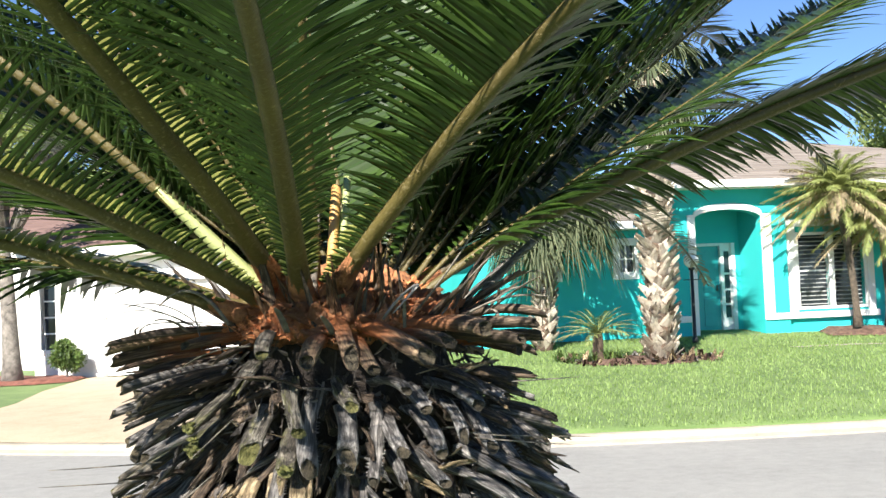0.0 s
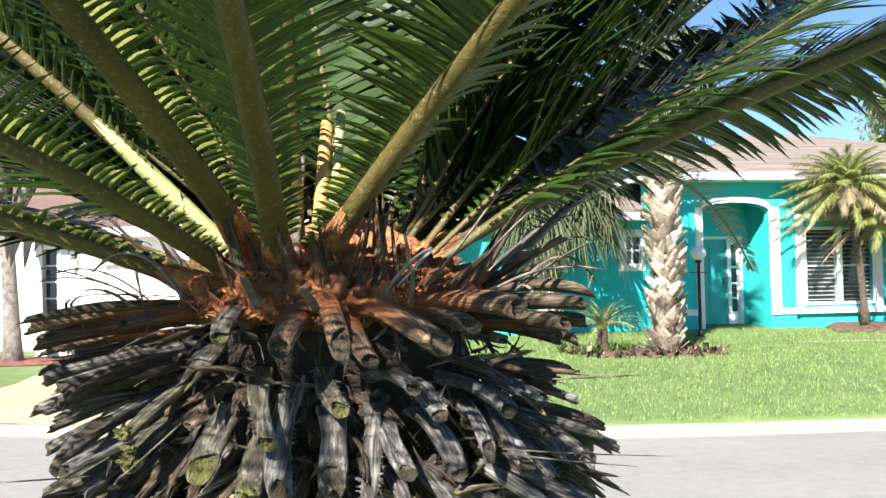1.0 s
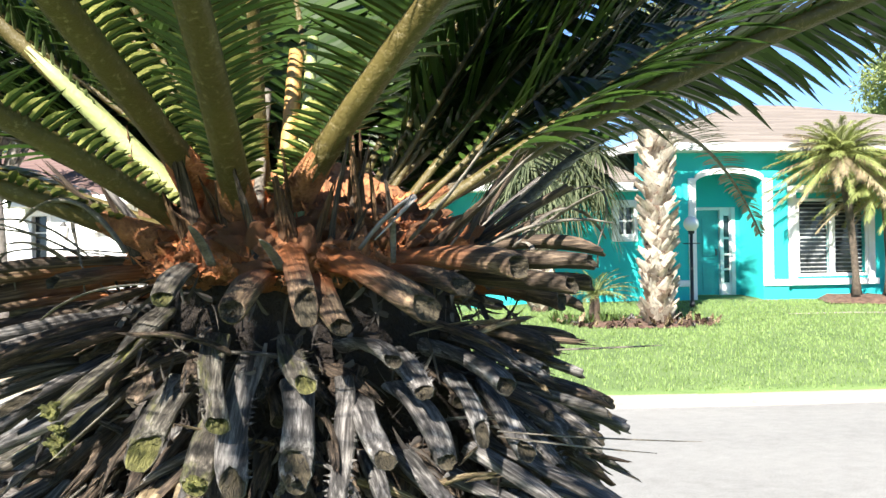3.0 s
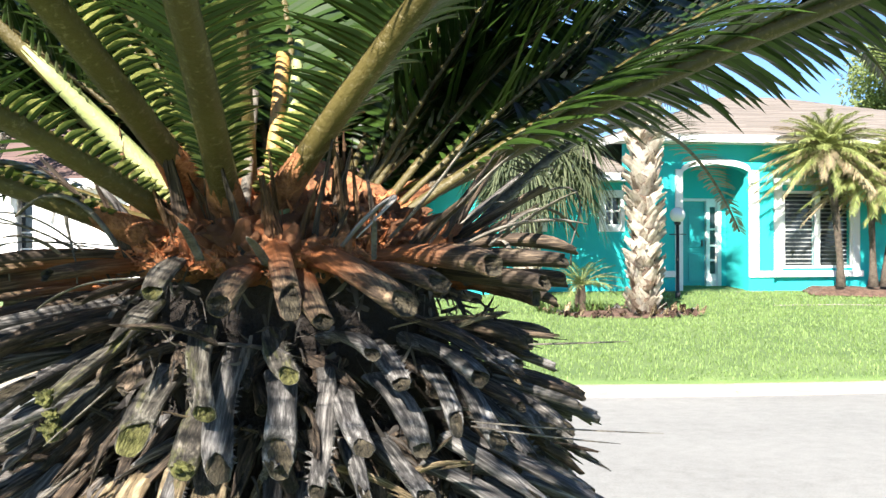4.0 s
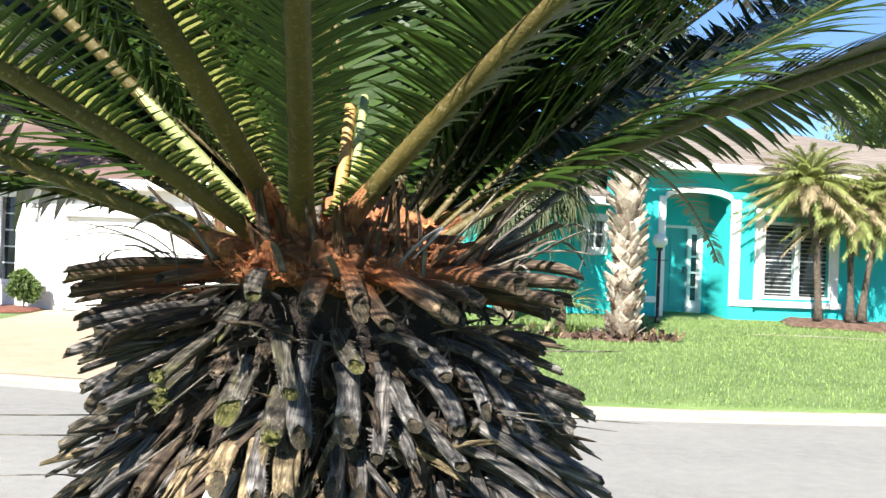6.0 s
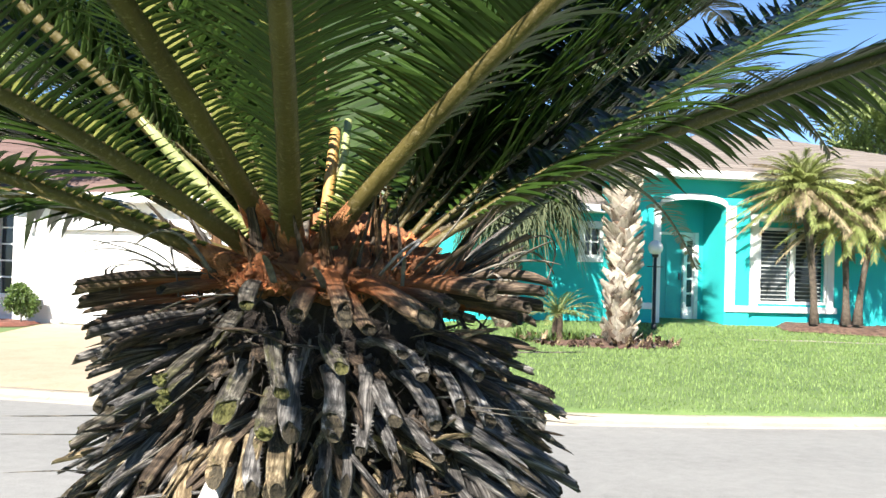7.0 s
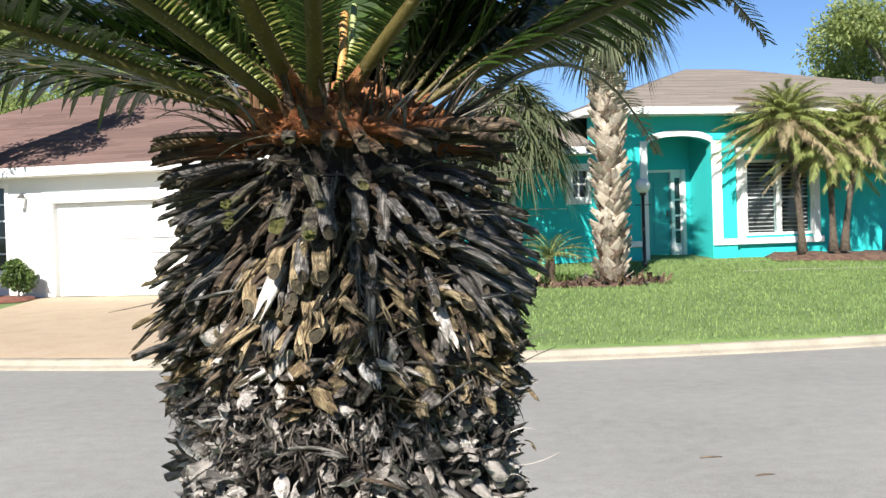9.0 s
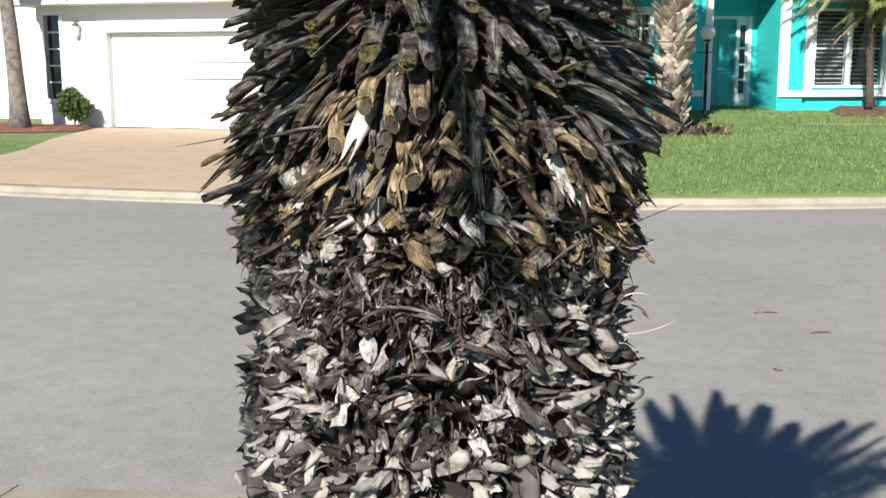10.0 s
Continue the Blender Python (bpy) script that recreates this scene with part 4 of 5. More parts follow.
# scales of old leaf bases down the trunk
def scale_mesh(seed):
    """A dry, crinkled leaf base of unit width and length along z, cupped and curled like a petal."""
    g = random.Random(seed)
    bm = bmesh.new()
    grid = []
    curl, twist, cup = g.uniform(-1.8, 2.2), g.uniform(-1.1, 1.1), g.uniform(0.35, 1.1)
    for i in range(5):
        t = i / 4
        w = 0.5 * (0.75 + 0.55 * math.sin(math.pi * min(1, t * 0.9 + 0.15)) - 0.50 * t * t)
        row = []
        for k in range(5):
            u = k / 4 * 2 - 1
            x = u * w + twist * t * t * 0.5 + g.uniform(-0.06, 0.06)
            y = cup * (1 - u * u) * (1 - 0.2 * t) - curl * t * t * 0.6 + g.uniform(-0.17, 0.17)
            row.append(bm.verts.new((x, y, t * (1 - 0.12 * abs(curl)) + g.uniform(-0.08, 0.12) * (i == 4) - 0.12 * u * u * (i == 4))))
        grid.append(row)
    for i in range(4):
        for k in range(4):
            bm.faces.new((grid[i][k], grid[i][k + 1], grid[i + 1][k + 1], grid[i + 1][k]))
    bmesh.ops.solidify(bm, geom=bm.faces[:], thickness=0.08)
    bmesh.ops.recalc_face_normals(bm, faces=bm.faces[:])
    return bm


SCALES = [mesh_of("leaf_base", scale_mesh(i), (SCALE_PALE, SCALE_PALE, STUB_GREY, SCALE_PALE, SCALE_BROWN)[i % 5], True) for i in range(15)]
# crumpled, torn leaf bases that stick out under the skirt
CRUMPLED = [mesh_of("leaf_base", scale_mesh(70 + i), (STUB_TAN, STUB_BROWN, SCALE_BROWN, STUB_TAN, SCALE_PALE, STUB_TAN)[i % 6], True) for i in range(18)]
g = random.Random(19)
for i in range(330):
    phi, zz = (i * 137.508) % 240 - 120 + g.uniform(-8, 8), g.uniform(1.335, 1.435)
    r = core_radius(zz) + g.uniform(0.0, 0.022)
    length, lift = g.uniform(0.012, 0.030), g.uniform(-1.3, 0.5)
    ob = new("leaf_base", g.choice(CRUMPLED))
    ob.parent = trunk
    set_along(ob, around(phi, r, zz), around(phi + g.uniform(-9, 9), r + length * math.cos(lift), zz + length * math.sin(lift)), g.uniform(0.006, 0.015), g.uniform(0.6, 1.3), g.uniform(-1.4, 1.4))
# dark threads of old fibre all over the trunk's upper part
ng = np.random.default_rng(14)
n = 8500
af, zf = ng.uniform(-np.pi, np.pi, n), np.where(ng.random(n) < 0.45, ng.uniform(1.30, 1.37, n), ng.uniform(1.14, 1.545, n))
outf = np.stack([np.sin(af), -np.cos(af), np.zeros(n)], -1)
rf = np.interp(zf, [1.2, 1.34, 1.42, 1.50, 1.545], [0.137, 0.128, 0.112, 0.096, 0.082]) + ng.uniform(-0.004, 0.014, n)
basef = outf * rf[:, None] + np.stack([-0.010 * np.clip((1.45 - zf) / 0.13, 0, 1), np.zeros(n), zf - VERGE], -1)
wayf = outf * 0.8 + ng.normal(size=(n, 3)) * 0.7 + np.array([0, 0, -0.3])
wayf /= np.linalg.norm(wayf, axis=1)[:, None]
sidef = np.cross(wayf, ng.normal(size=(n, 3)))
sidef /= np.linalg.norm(sidef, axis=1)[:, None]
v, q_, t_ = strips(basef, wayf, sidef, ng.uniform(0.004, 0.016, n), ng.uniform(0.0010, 0.0034, n), ng.uniform(-0.9, 1.2, n), 4, 0.3)
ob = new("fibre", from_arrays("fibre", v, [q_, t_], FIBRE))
ob.parent = trunk
tagged(ob, "dark dry fibres", kind="stuff")

g = random.Random(8)
rest = {}
row_n, z = 0, 1.372
while z > 0.16:
    step_ = 0.0125 if z > 0.9 else 0.022
    count = 92 if z > 0.9 else 50
    for k in range(count):
        phi = 360 * (k + 0.5 * (row_n % 2)) / count - 180 + g.uniform(-2.5, 2.5)
        r = core_radius(z) + g.uniform(-0.006, 0.004)
        band = 0.5 + 0.5 * math.sin(z * 2 * math.pi / 0.047 + 1.3 * noise.noise(Vector((phi * 0.03, 0, z * 9))))
        big = g.random() < 0.14
        size = g.uniform(0.011, 0.016) if big else g.uniform(0.0048, 0.0105)
        length = g.uniform(0.012, 0.022) + 0.013 * band
        lift = g.uniform(-0.75, 0.65) if z < 1.30 else g.uniform(-1.1, 0.1)
        zz = z + g.uniform(-0.008, 0.008)
        root = around(phi, r, zz)
        tip = around(phi + g.uniform(-7, 7), r + length * math.cos(lift), zz + length * math.sin(lift))
        if abs(phi) < 36 and z > 1.20:
            pick = g.choice(SCALES[:]) if z < 1.29 else g.choice([s for i, s in enumerate(SCALES) if i % 5 > 1])
            ob = new("leaf_base", pick)
            ob.parent = trunk
            set_along(ob, root, tip, size, g.uniform(0.8, 1.5), g.uniform(-1.2, 1.2))
        else:
            rest.setdefault(g.choice(range(5)), []).append((root, tip, size, g.uniform(-1.2, 1.2), g.randrange(3)))
    z -= step_
    row_n += 1
for which, items in rest.items():
    vv, ff, at = [], [], 0
    for root, tip, size, spin, variant in items:
        me = SCALES[which + 5 * variant]
        co = np.empty(len(me.vertices) * 3, dtype=np.float32)
        me.vertices.foreach_get("co", co)
        m = np.array(along(root, tip, size, 1.0, spin))
        co = co.reshape(-1, 3) @ m[:3, :3].T + m[:3, 3]
        idx = np.array([p.vertices[:] for p in me.polygons if len(p.vertices) == 4])
        vv.append(co)
        ff.append(idx + at)
        at += len(co)
    ob = new("leaf_litter", from_arrays("leaf_litter", np.concatenate(vv), np.concatenate(ff), (SCALE_PALE, SCALE_PALE, STUB_GREY, SCALE_PALE, SCALE_BROWN)[which], True))
    ob.parent = trunk
    tagged(ob, "dense dry scales of old leaf bases", kind="stuff")

# woolly orange heart of the crown
bm = bmesh.new()
shape = [(0.045, 1.538), (0.072, 1.540), (0.086, 1.546), (0.090, 1.551), (0.087, 1.556), (0.082, 1.561), (0.075, 1.566), (0.066, 1.571), (0.056, 1.576), (0.044, 1.583), (0.028, 1.592), (0.010, 1.597)]
rows_w = []
for r, z in shape:
    row_w = []
    for k in range(200):
        a = 2 * math.pi * k / 200
        p = Vector((math.sin(a) * r, -math.cos(a) * r, z))
        lump = 0.008 * noise.noise(p * 60) + 0.007 * noise.noise(p * 150 + Vector((3, 1, 7))) + 0.005 * noise.noise(p * 330)
        row_w.append(bm.verts.new((p.x * (1 + 5 * lump), p.y * (1 + 5 * lump), z - VERGE + lump)))
    rows_w.append(row_w)
for lo, hi in zip(rows_w, rows_w[1:]):
    for k in range(200):
        bm.faces.new((lo[k], lo[(k + 1) % 200], hi[(k + 1) % 200], hi[k]))
collar = part("wool_collar", bm, WOOL_DARK, sago, "lumpy brown wool round the crown's heart", True)
ng = np.random.default_rng(4)
n = 4200
aw, tw = ng.uniform(0, 2 * np.pi, n), ng.uniform(0, 1, n)
rw_ = np.interp(tw, [0, 0.45, 0.7, 1], [0.088, 0.083, 0.068, 0.045])
zw = np.interp(tw, [0, 0.45, 0.7, 1], [1.546, 1.558, 1.569, 1.582]) - VERGE
outw = np.stack([np.sin(aw), -np.cos(aw), np.zeros(n)], -1)
basew = outw * (rw_ + ng.uniform(-0.002, 0.004, n))[:, None] + np.stack([np.zeros(n), np.zeros(n), zw + ng.uniform(-0.003, 0.003, n)], -1)
wayw = outw + ng.normal(size=(n, 3)) * 0.8 + np.array([0, 0, 0.4])
wayw /= np.linalg.norm(wayw, axis=1)[:, None]
sidew = np.cross(wayw, ng.normal(size=(n, 3)))
sidew /= np.linalg.norm(sidew, axis=1)[:, None]
v, q_, t_ = strips(basew, wayw, sidew, ng.uniform(0.003, 0.007, n), ng.uniform(0.0008, 0.0022, n), ng.uniform(-0.5, 0.5, n), 3, 0.2)
ob = new("wool_fuzz", from_arrays("wool_fuzz", v, [q_, t_], WOOL))
ob.parent = collar
tagged(ob, "fine orange fuzz", kind="stuff")
def lump_mesh(seed):
    """A soft woolly scale of unit length along z: rounded, dented and bent over at its end."""
    g = random.Random(seed)
    bm = bmesh.new()
    bmesh.ops.create_icosphere(bm, subdivisions=2, radius=0.5)
    shift, lean = Vector((seed * 3.7, 0, 0)), g.uniform(-0.5, 0.5)
    for vert in bm.verts:
        p = vert.co.copy()
        p *= 1 + 0.55 * noise.noise(p * 2.2 + shift) + 0.30 * noise.noise(p * 6 + shift)
        t = p.z + 0.5
        vert.co = (p.x + lean * t * t, p.y * 0.7 - 0.25 * t * t, t)
    return bm


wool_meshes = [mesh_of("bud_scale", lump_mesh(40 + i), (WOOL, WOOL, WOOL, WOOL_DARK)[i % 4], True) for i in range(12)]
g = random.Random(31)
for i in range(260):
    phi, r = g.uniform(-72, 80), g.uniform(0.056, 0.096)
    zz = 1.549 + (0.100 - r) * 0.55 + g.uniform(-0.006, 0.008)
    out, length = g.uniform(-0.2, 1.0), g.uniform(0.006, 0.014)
    # brighter wool at the left puts in the sunlit lumps; the rest is darker
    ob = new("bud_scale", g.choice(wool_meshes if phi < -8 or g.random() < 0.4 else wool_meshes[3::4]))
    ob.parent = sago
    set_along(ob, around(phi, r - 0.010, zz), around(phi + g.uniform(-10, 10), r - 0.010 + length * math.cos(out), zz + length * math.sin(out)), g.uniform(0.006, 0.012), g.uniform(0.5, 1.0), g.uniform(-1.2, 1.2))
# salmon flange of one stalk, and dark dry blades that stand between the stalks
ob = new("bud_scale", wool_meshes[1])
ob.parent = sago
set_along(ob, around(-26, 0.062, 1.545), around(-21, 0.070, 1.602), 0.021, 0.8, 0.25)
blade_meshes = [mesh_of("dry_blade", stub_mesh(300 + i, "x", 2.6, 2.0), (STUB_BROWN, BLADE)[i % 2], True) for i in range(6)]
for i in range(24):
    phi, r = g.uniform(-70, 45), g.uniform(0.05, 0.085)
    ln = g.uniform(0.030, 0.075)
    ob = new("dry_blade", g.choice(blade_meshes))
    ob.parent = sago
    set_along(ob, around(phi, r, 1.542), around(phi + g.uniform(-9, 9), r + ln * g.uniform(0.05, 0.5), 1.542 + ln), g.uniform(0.0018, 0.0036) if i % 3 else g.uniform(0.005, 0.008), g.uniform(0.35, 0.8), g.uniform(-0.8, 0.8))


# fronds
def frond(phi, u, c0, c1, c2, length, leaf=0.125, rachis=RACHIS, leaves=LEAFLET, seed=0, r0=0.07, width=0.0125, bare=0.05, vee=24.0, gaps=0.0, twist=0.0, near=1.0, pitch=0.0054, full=0.20, lean0=76.0, slim=1.0, foot_mat=WOOL_DARK, foot_run=0.03, foot_wide=1.0, start=None, bases=False):
    """One frond: its stalk runs out from the heart at phi (shifted sideways by u), its height c0 + c1 r + c2 r r."""
    g = np.random.default_rng(seed)
    a = radians(phi)
    d, side = np.array([math.sin(a), -math.cos(a), 0.0]), np.array([math.cos(a), math.sin(a), 0.0])
    # the stalk starts down in the wool
    if start is None:
        start = min(r0, max(0.018, (1.556 - c0) / c1))
        extra = (r0 - start) * math.sqrt(1 + c1 * c1)
        bare, length = bare + extra, length + extra
    pts, r, run = [], start, 0.0
    while run < length:
        zz = c0 + c1 * r + c2 * r * r - VERGE
        pts.append(d * r + side * u + np.array([0, 0, zz]))
        slope = c1 + 2 * c2 * r
        r += 0.02 / math.sqrt(1 + slope * slope)
        run += 0.02
    pts = np.array(pts)
    n = len(pts)
    s = np.arange(n) * 0.02
    rad = np.interp(s, [0, 0.03, 0.08, length * 0.5, length], [width * 0.62, width * 0.56, width * 0.5, width * 0.3, 0.0012])
    stalk = tube("frond", pts, rad, rachis, sago, 9, 0.8)
    # broad woolly foot, ragged where the green stalk comes out of it
    back = (pts[0] - pts[1]) / 0.02
    wool_run = np.linspace(0.0, foot_run, 7)
    on = np.stack([np.interp(wool_run, s, pts[:, k]) for k in range(3)], -1)
    line = np.concatenate([[pts[0] + back * 0.020, pts[0] + back * 0.010], on])
    over = np.interp(wool_run, s, rad)
    tube("frond_base", line, [width * 0.95 * foot_wide, width * 0.90 * foot_wide, *(over * np.linspace(1.45 * foot_wide, 0.99, 7))], foot_mat, stalk, 12, 0.72)
    # leaflets
    at = np.arange(bare, length - 0.004, pitch)
    m = len(at)
    verts, quads, tris, off = [], [], [], 0
    heels = []
    tang = np.gradient(pts, axis=0)
    tang /= np.linalg.norm(tang, axis=1)[:, None]
    for sgn in (-1, 1):
        pos = at + g.uniform(-0.0012, 0.0012, m)
        base = np.stack([np.interp(pos, s, pts[:, k]) for k in range(3)], -1)
        t = np.stack([np.interp(pos, s, tang[:, k]) for k in range(3)], -1)
        t /= np.linalg.norm(t, axis=1)[:, None]
        out = np.cross(t, np.array([0, 0, 1.0]))
        out /= np.linalg.norm(out, axis=1)[:, None]
        out *= sgn
        up = np.cross(out, t) * sgn
        frac = pos / length
        lean = np.radians(np.interp(frac, [0.05, 0.5, 1.0], [lean0, lean0 * 0.79, 24]) + g.uniform(-5, 5, m))
        rise_ = np.radians(vee - sgn * twist + g.uniform(-7, 7, m))
        way = np.cos(lean)[:, None] * t + (np.sin(lean) * np.cos(rise_))[:, None] * out + (np.sin(lean) * np.sin(rise_))[:, None] * up
        ln = leaf * (near if sgn > 0 else 1.0) * np.interp(frac, [bare / length, bare / length + 0.3 * full, max(full, bare / length + 0.6 * full), 0.5, 0.8, 1.0], [0.05, 0.20, 0.80, 1.0, 0.72, 0.35]) * g.uniform(0.88, 1.08, m)
        flat = np.cross(way, up)
        flat /= np.linalg.norm(flat, axis=1)[:, None]
        rw = np.interp(pos, s, rad)
        base = base + out * rw[:, None] * 0.92 + up * rw[:, None] * 0.30
        wd = np.interp(ln, [0.0, 0.03, 0.1], [0.0022, 0.0036, 0.0052]) * slim
        keep = g.random(m) > gaps
        v, q_, t_ = strips(base[keep], way[keep], flat[keep], ln[keep], wd[keep], g.uniform(0.06, 0.22, m)[keep], 4, 0.35)
        verts.append(v)
        quads.append(q_ + off)
        tris.append(t_ + off)
        off += len(v)
        if bases:
            heels.append(strips(base + up * 0.0007, way, flat, np.minimum(0.013, ln * 0.5 + 0.004), np.full(m, 0.0046), np.full(m, 0.05), 3, 0.5))
    if bases:
        (v0, q0, t0), (v1, q1, t1) = heels
        ob = new("heel_fringe", from_arrays("heel_fringe", np.concatenate([v0, v1]), [np.concatenate([q0, q1 + len(v0)]), np.concatenate([t0, t1 + len(v0)])], HEEL))
        ob.parent = stalk
        tagged(ob, "fringe of leaflet bases, yellow-green with sunlight painted in", kind="stuff")
    ob = new("foliage", from_arrays("foliage", np.concatenate(verts), [np.concatenate(quads), np.concatenate(tris)], leaves, False))
    ob.parent = stalk
    tagged(ob, kind="stuff")
    return stalk


tagged(frond(8, -0.029, 1.5393, 0.625, -0.602, 0.90, 0.140, seed=1, pitch=0.0044, slim=1.05, width=0.0140, bare=0.05, full=0.34, vee=34, lean0=92, start=0.036, foot_run=0.055, bases=True), "arching green frond with an olive stalk")
frond(-8.3, -0.033, 1.5538, 0.5675, -0.306, 0.92, 0.140, seed=2, pitch=0.0050, slim=0.72, width=0.0145, bare=0.05, full=0.34, vee=28, lean0=92, start=0.034, foot_mat=WOOL, foot_run=0.06, foot_wide=1.2, bases=True)
frond(-24, -0.022, 1.5364, 0.4937, -0.447, 0.85, 0.120, seed=3, vee=34, pitch=0.0050, slim=0.75, bare=0.07, full=0.40, lean0=90, width=0.0130, start=0.020, foot_run=0.075, foot_wide=1.2, bases=True)
frond(-51.8, 0.001, 1.5286, 0.4314, -0.342, 0.85, 0.125, seed=4, vee=12, pitch=0.0045, bare=0.05, full=0.30, lean0=88, start=0.055, width=0.0125, foot_run=0.06, foot_wide=1.5, bases=True)
frond(-80, 0.02, 1.545, 0.33, -0.30, 0.85, 0.125, seed=15, r0=0.07, vee=-6, width=0.010, full=0.1, slim=1.2)
for k, (phi, c1, c2) in enumerate([(-96, 0.42, -0.34), (-104, 0.60, -0.45)]):
    frond(phi, 0.01, 1.54, c1, c2, 0.9, 0.13, seed=160 + k, r0=0.06, vee=2, width=0.007, bare=0.03, full=0.1, slim=1.25)
# the sunlit base is a paler colour; the shaded rest keeps RACHIS
tagged(frond(-66.3, -0.005, 1.5097, 1.183, -0.827, 0.92, seed=5, width=0.0120, start=0.045, bare=0.09, foot_mat=RACHIS_LIT, foot_run=0.13), "frond with a stalk base painted sunlit yellow-green")
frond(40.1, -0.037, 1.543, 0.742, -0.536, 0.95, 0.135, seed=6, pitch=0.0040, slim=1.1, width=0.0135, bare=0.04, full=0.28, vee=30, lean0=88, start=0.018, foot_run=0.075, foot_wide=1.15, bases=True)
frond(95, 0.025, 1.551, 0.548, -0.260, 1.25, seed=7, rachis=RACHIS_BROWN_SHADE, vee=-6, twist=-27, near=0.68, leaf=0.098, pitch=0.0034, bare=0.05, full=0.16, lean0=48.0, slim=1.5, start=0.010, width=0.0185, foot_run=0.07, foot_wide=1.5, bases=True)
frond(120, 0.058, 1.558, 0.497, 0.0, 0.95, seed=17, width=0.004, full=0.06, vee=38, bare=0.03, pitch=0.0042, slim=1.25, start=0.02, leaf=0.075)
frond(125, -0.02, 1.53, 1.15, -0.50, 0.95, seed=19, r0=0.05, width=0.005, bare=0.02, full=0.08)
frond(106, -0.02, 1.535, 0.70, -0.17, 0.95, seed=8, width=0.007, bare=0.02, twist=8, vee=4, leaf=0.09, full=0.06, pitch=0.0042, slim=1.2)
frond(112, -0.02, 1.53, 0.95, -0.35, 0.9, seed=9, r0=0.06, width=0.004, bare=0.02, full=0.08)
frond(141, -0.041, 1.491, 1.08, -1.01, 0.80, seed=10, leaf=0.055, width=0.008, gaps=0.3)
tagged(frond(156, -0.063, 1.513, 0.625, -0.663, 0.80, 0.042, RACHIS_DRY, LEAFLET_DRY, 11, gaps=0.25, width=0.008), "dry grey frond drooping from the crown")
for name_, x0, x1, z1, r_, mat_, text in (("cut_stalk", -0.003, 0.0035, 1.650, 0.0042, RACHIS_ORANGE, "short cut stalk with orange bark"), ("cut_stalk", 0.004, 0.0115, 1.656, 0.0031, RACHIS_LIT, "short cut pale green stalk"), ("cut_stalk", -0.014, -0.011, 1.632, 0.0028, RACHIS_DRY, "short grey dead stalk")):
    t = np.linspace(0, 1, 7)
    line = np.stack([x0 + (x1 - x0) * t, -0.066 + 0.019 * t, 1.548 + (z1 - 1.548) * t - VERGE], -1)
    tube(name_, line, r_ * np.array([1.9, 1.5, 1.2, 1.05, 1.0, 1.02, 0.96]), mat_, sago, 10, 0.85, text)
frond(-112, 0.03, 1.545, 0.50, -0.30, 0.92, seed=16, r0=0.06, vee=12, width=0.008)
# fronds behind the heart that close the crown towards the street
for k, (phi, c1, c2) in enumerate([(-128, 0.62, -0.25), (-150, 0.75, -0.25), (-164, 0.95, -0.35), (-177, 0.70, -0.30), (168, 0.85, -0.35), (-120, 0.85, -0.35), (-143, 0.50, -0.22), (150, 0.55, -0.25), (176, 1.3, -0.5)]):
    frond(phi, 0.0, 1.535, c1, c2, 0.90, seed=80 + k, r0=0.06, full=0.07, bare=0.02, width=0.005, slim=1.3, pitch=0.0046)
# a frond that arches high over the verge, out of sight, added to shade the crown and stubs
for k, (phi, u, c1, c2) in enumerate([(9, -0.02, 1.45, -1.15)]):
    frond(phi, u, 1.528, c1, c2, 0.92, seed=60 + k, r0=0.045, bare=0.05, full=0.14, width=0.006, gaps=0.25)
# the rest of the rosette
g = random.Random(77)
for i in range(44):
    phi = (i * 137.508 + 60 + g.uniform(-8, 8)) % 360 - 180
    tier = (i + 0.5) / 44
    c1 = 0.25 + 1.9 * tier + g.uniform(-0.1, 0.1)
    c2 = -0.32 - 0.35 * c1 * (0.7 + 0.5 * g.random())
    if -62 < phi < 92 or c1 < (0.85 if phi > 0 else 0.5):
        continue
    frond(phi, g.uniform(-0.02, 0.02), 1.545 - 0.03 * (c1 - 1), c1, c2, g.uniform(0.72, 0.98), seed=100 + i, r0=0.03 + 0.035 * (1 - tier), width=0.0045, bare=0.02, full=0.07, slim=1.25)


def dry_curl(phi, r, z, reach, height, turn, seed, size=1.0):
    """A dead, curled grey leaf strip springing from the crown's foot."""
    t = np.linspace(0, 1, 14)
    ph = phi + turn * t
    rr = r + reach * np.sin(np.minimum(1.0, t * 1.1) * math.pi * 0.62)
    zz = z + height * np.sin(t * math.pi * 0.92) - 0.015 * t
    pts = np.array([around(p, q_, w) for p, q_, w in zip(ph, rr, zz)])
    return tube("dry_strip", pts, np.interp(t, [0, 0.3, 0.8, 1], [0.0046, 0.0042, 0.0034, 0.0012]) * size, RACHIS_DRY, sago, 8, 0.32)


def dead_strip(phi0, r_0, z_0, phi1, r_1, z_1, bow, mm, material=RACHIS_DRY, hook=0.0):
    """A dead leaf strip from one place round the trunk to another, bowed upward, hooked back at its end."""
    t = np.linspace(0, 1, 16)
    end = hook * np.maximum(0, t - 0.7) ** 2
    pts = np.array([around(phi0 + (phi1 - phi0) * q_ - 300 * e_, r_0 + (r_1 - r_0) * q_, z_0 + (z_1 - z_0) * q_ + bow * 4 * q_ * (1 - q_) - 0.5 * e_) for q_, e_ in zip(t, end)])
    return tube("dry_strip", pts, np.interp(t, [0, 0.3, 0.8, 1], [0.9, 1, 0.8, 0.25]) * mm * 0.0005, material, sago, 8, 0.35)


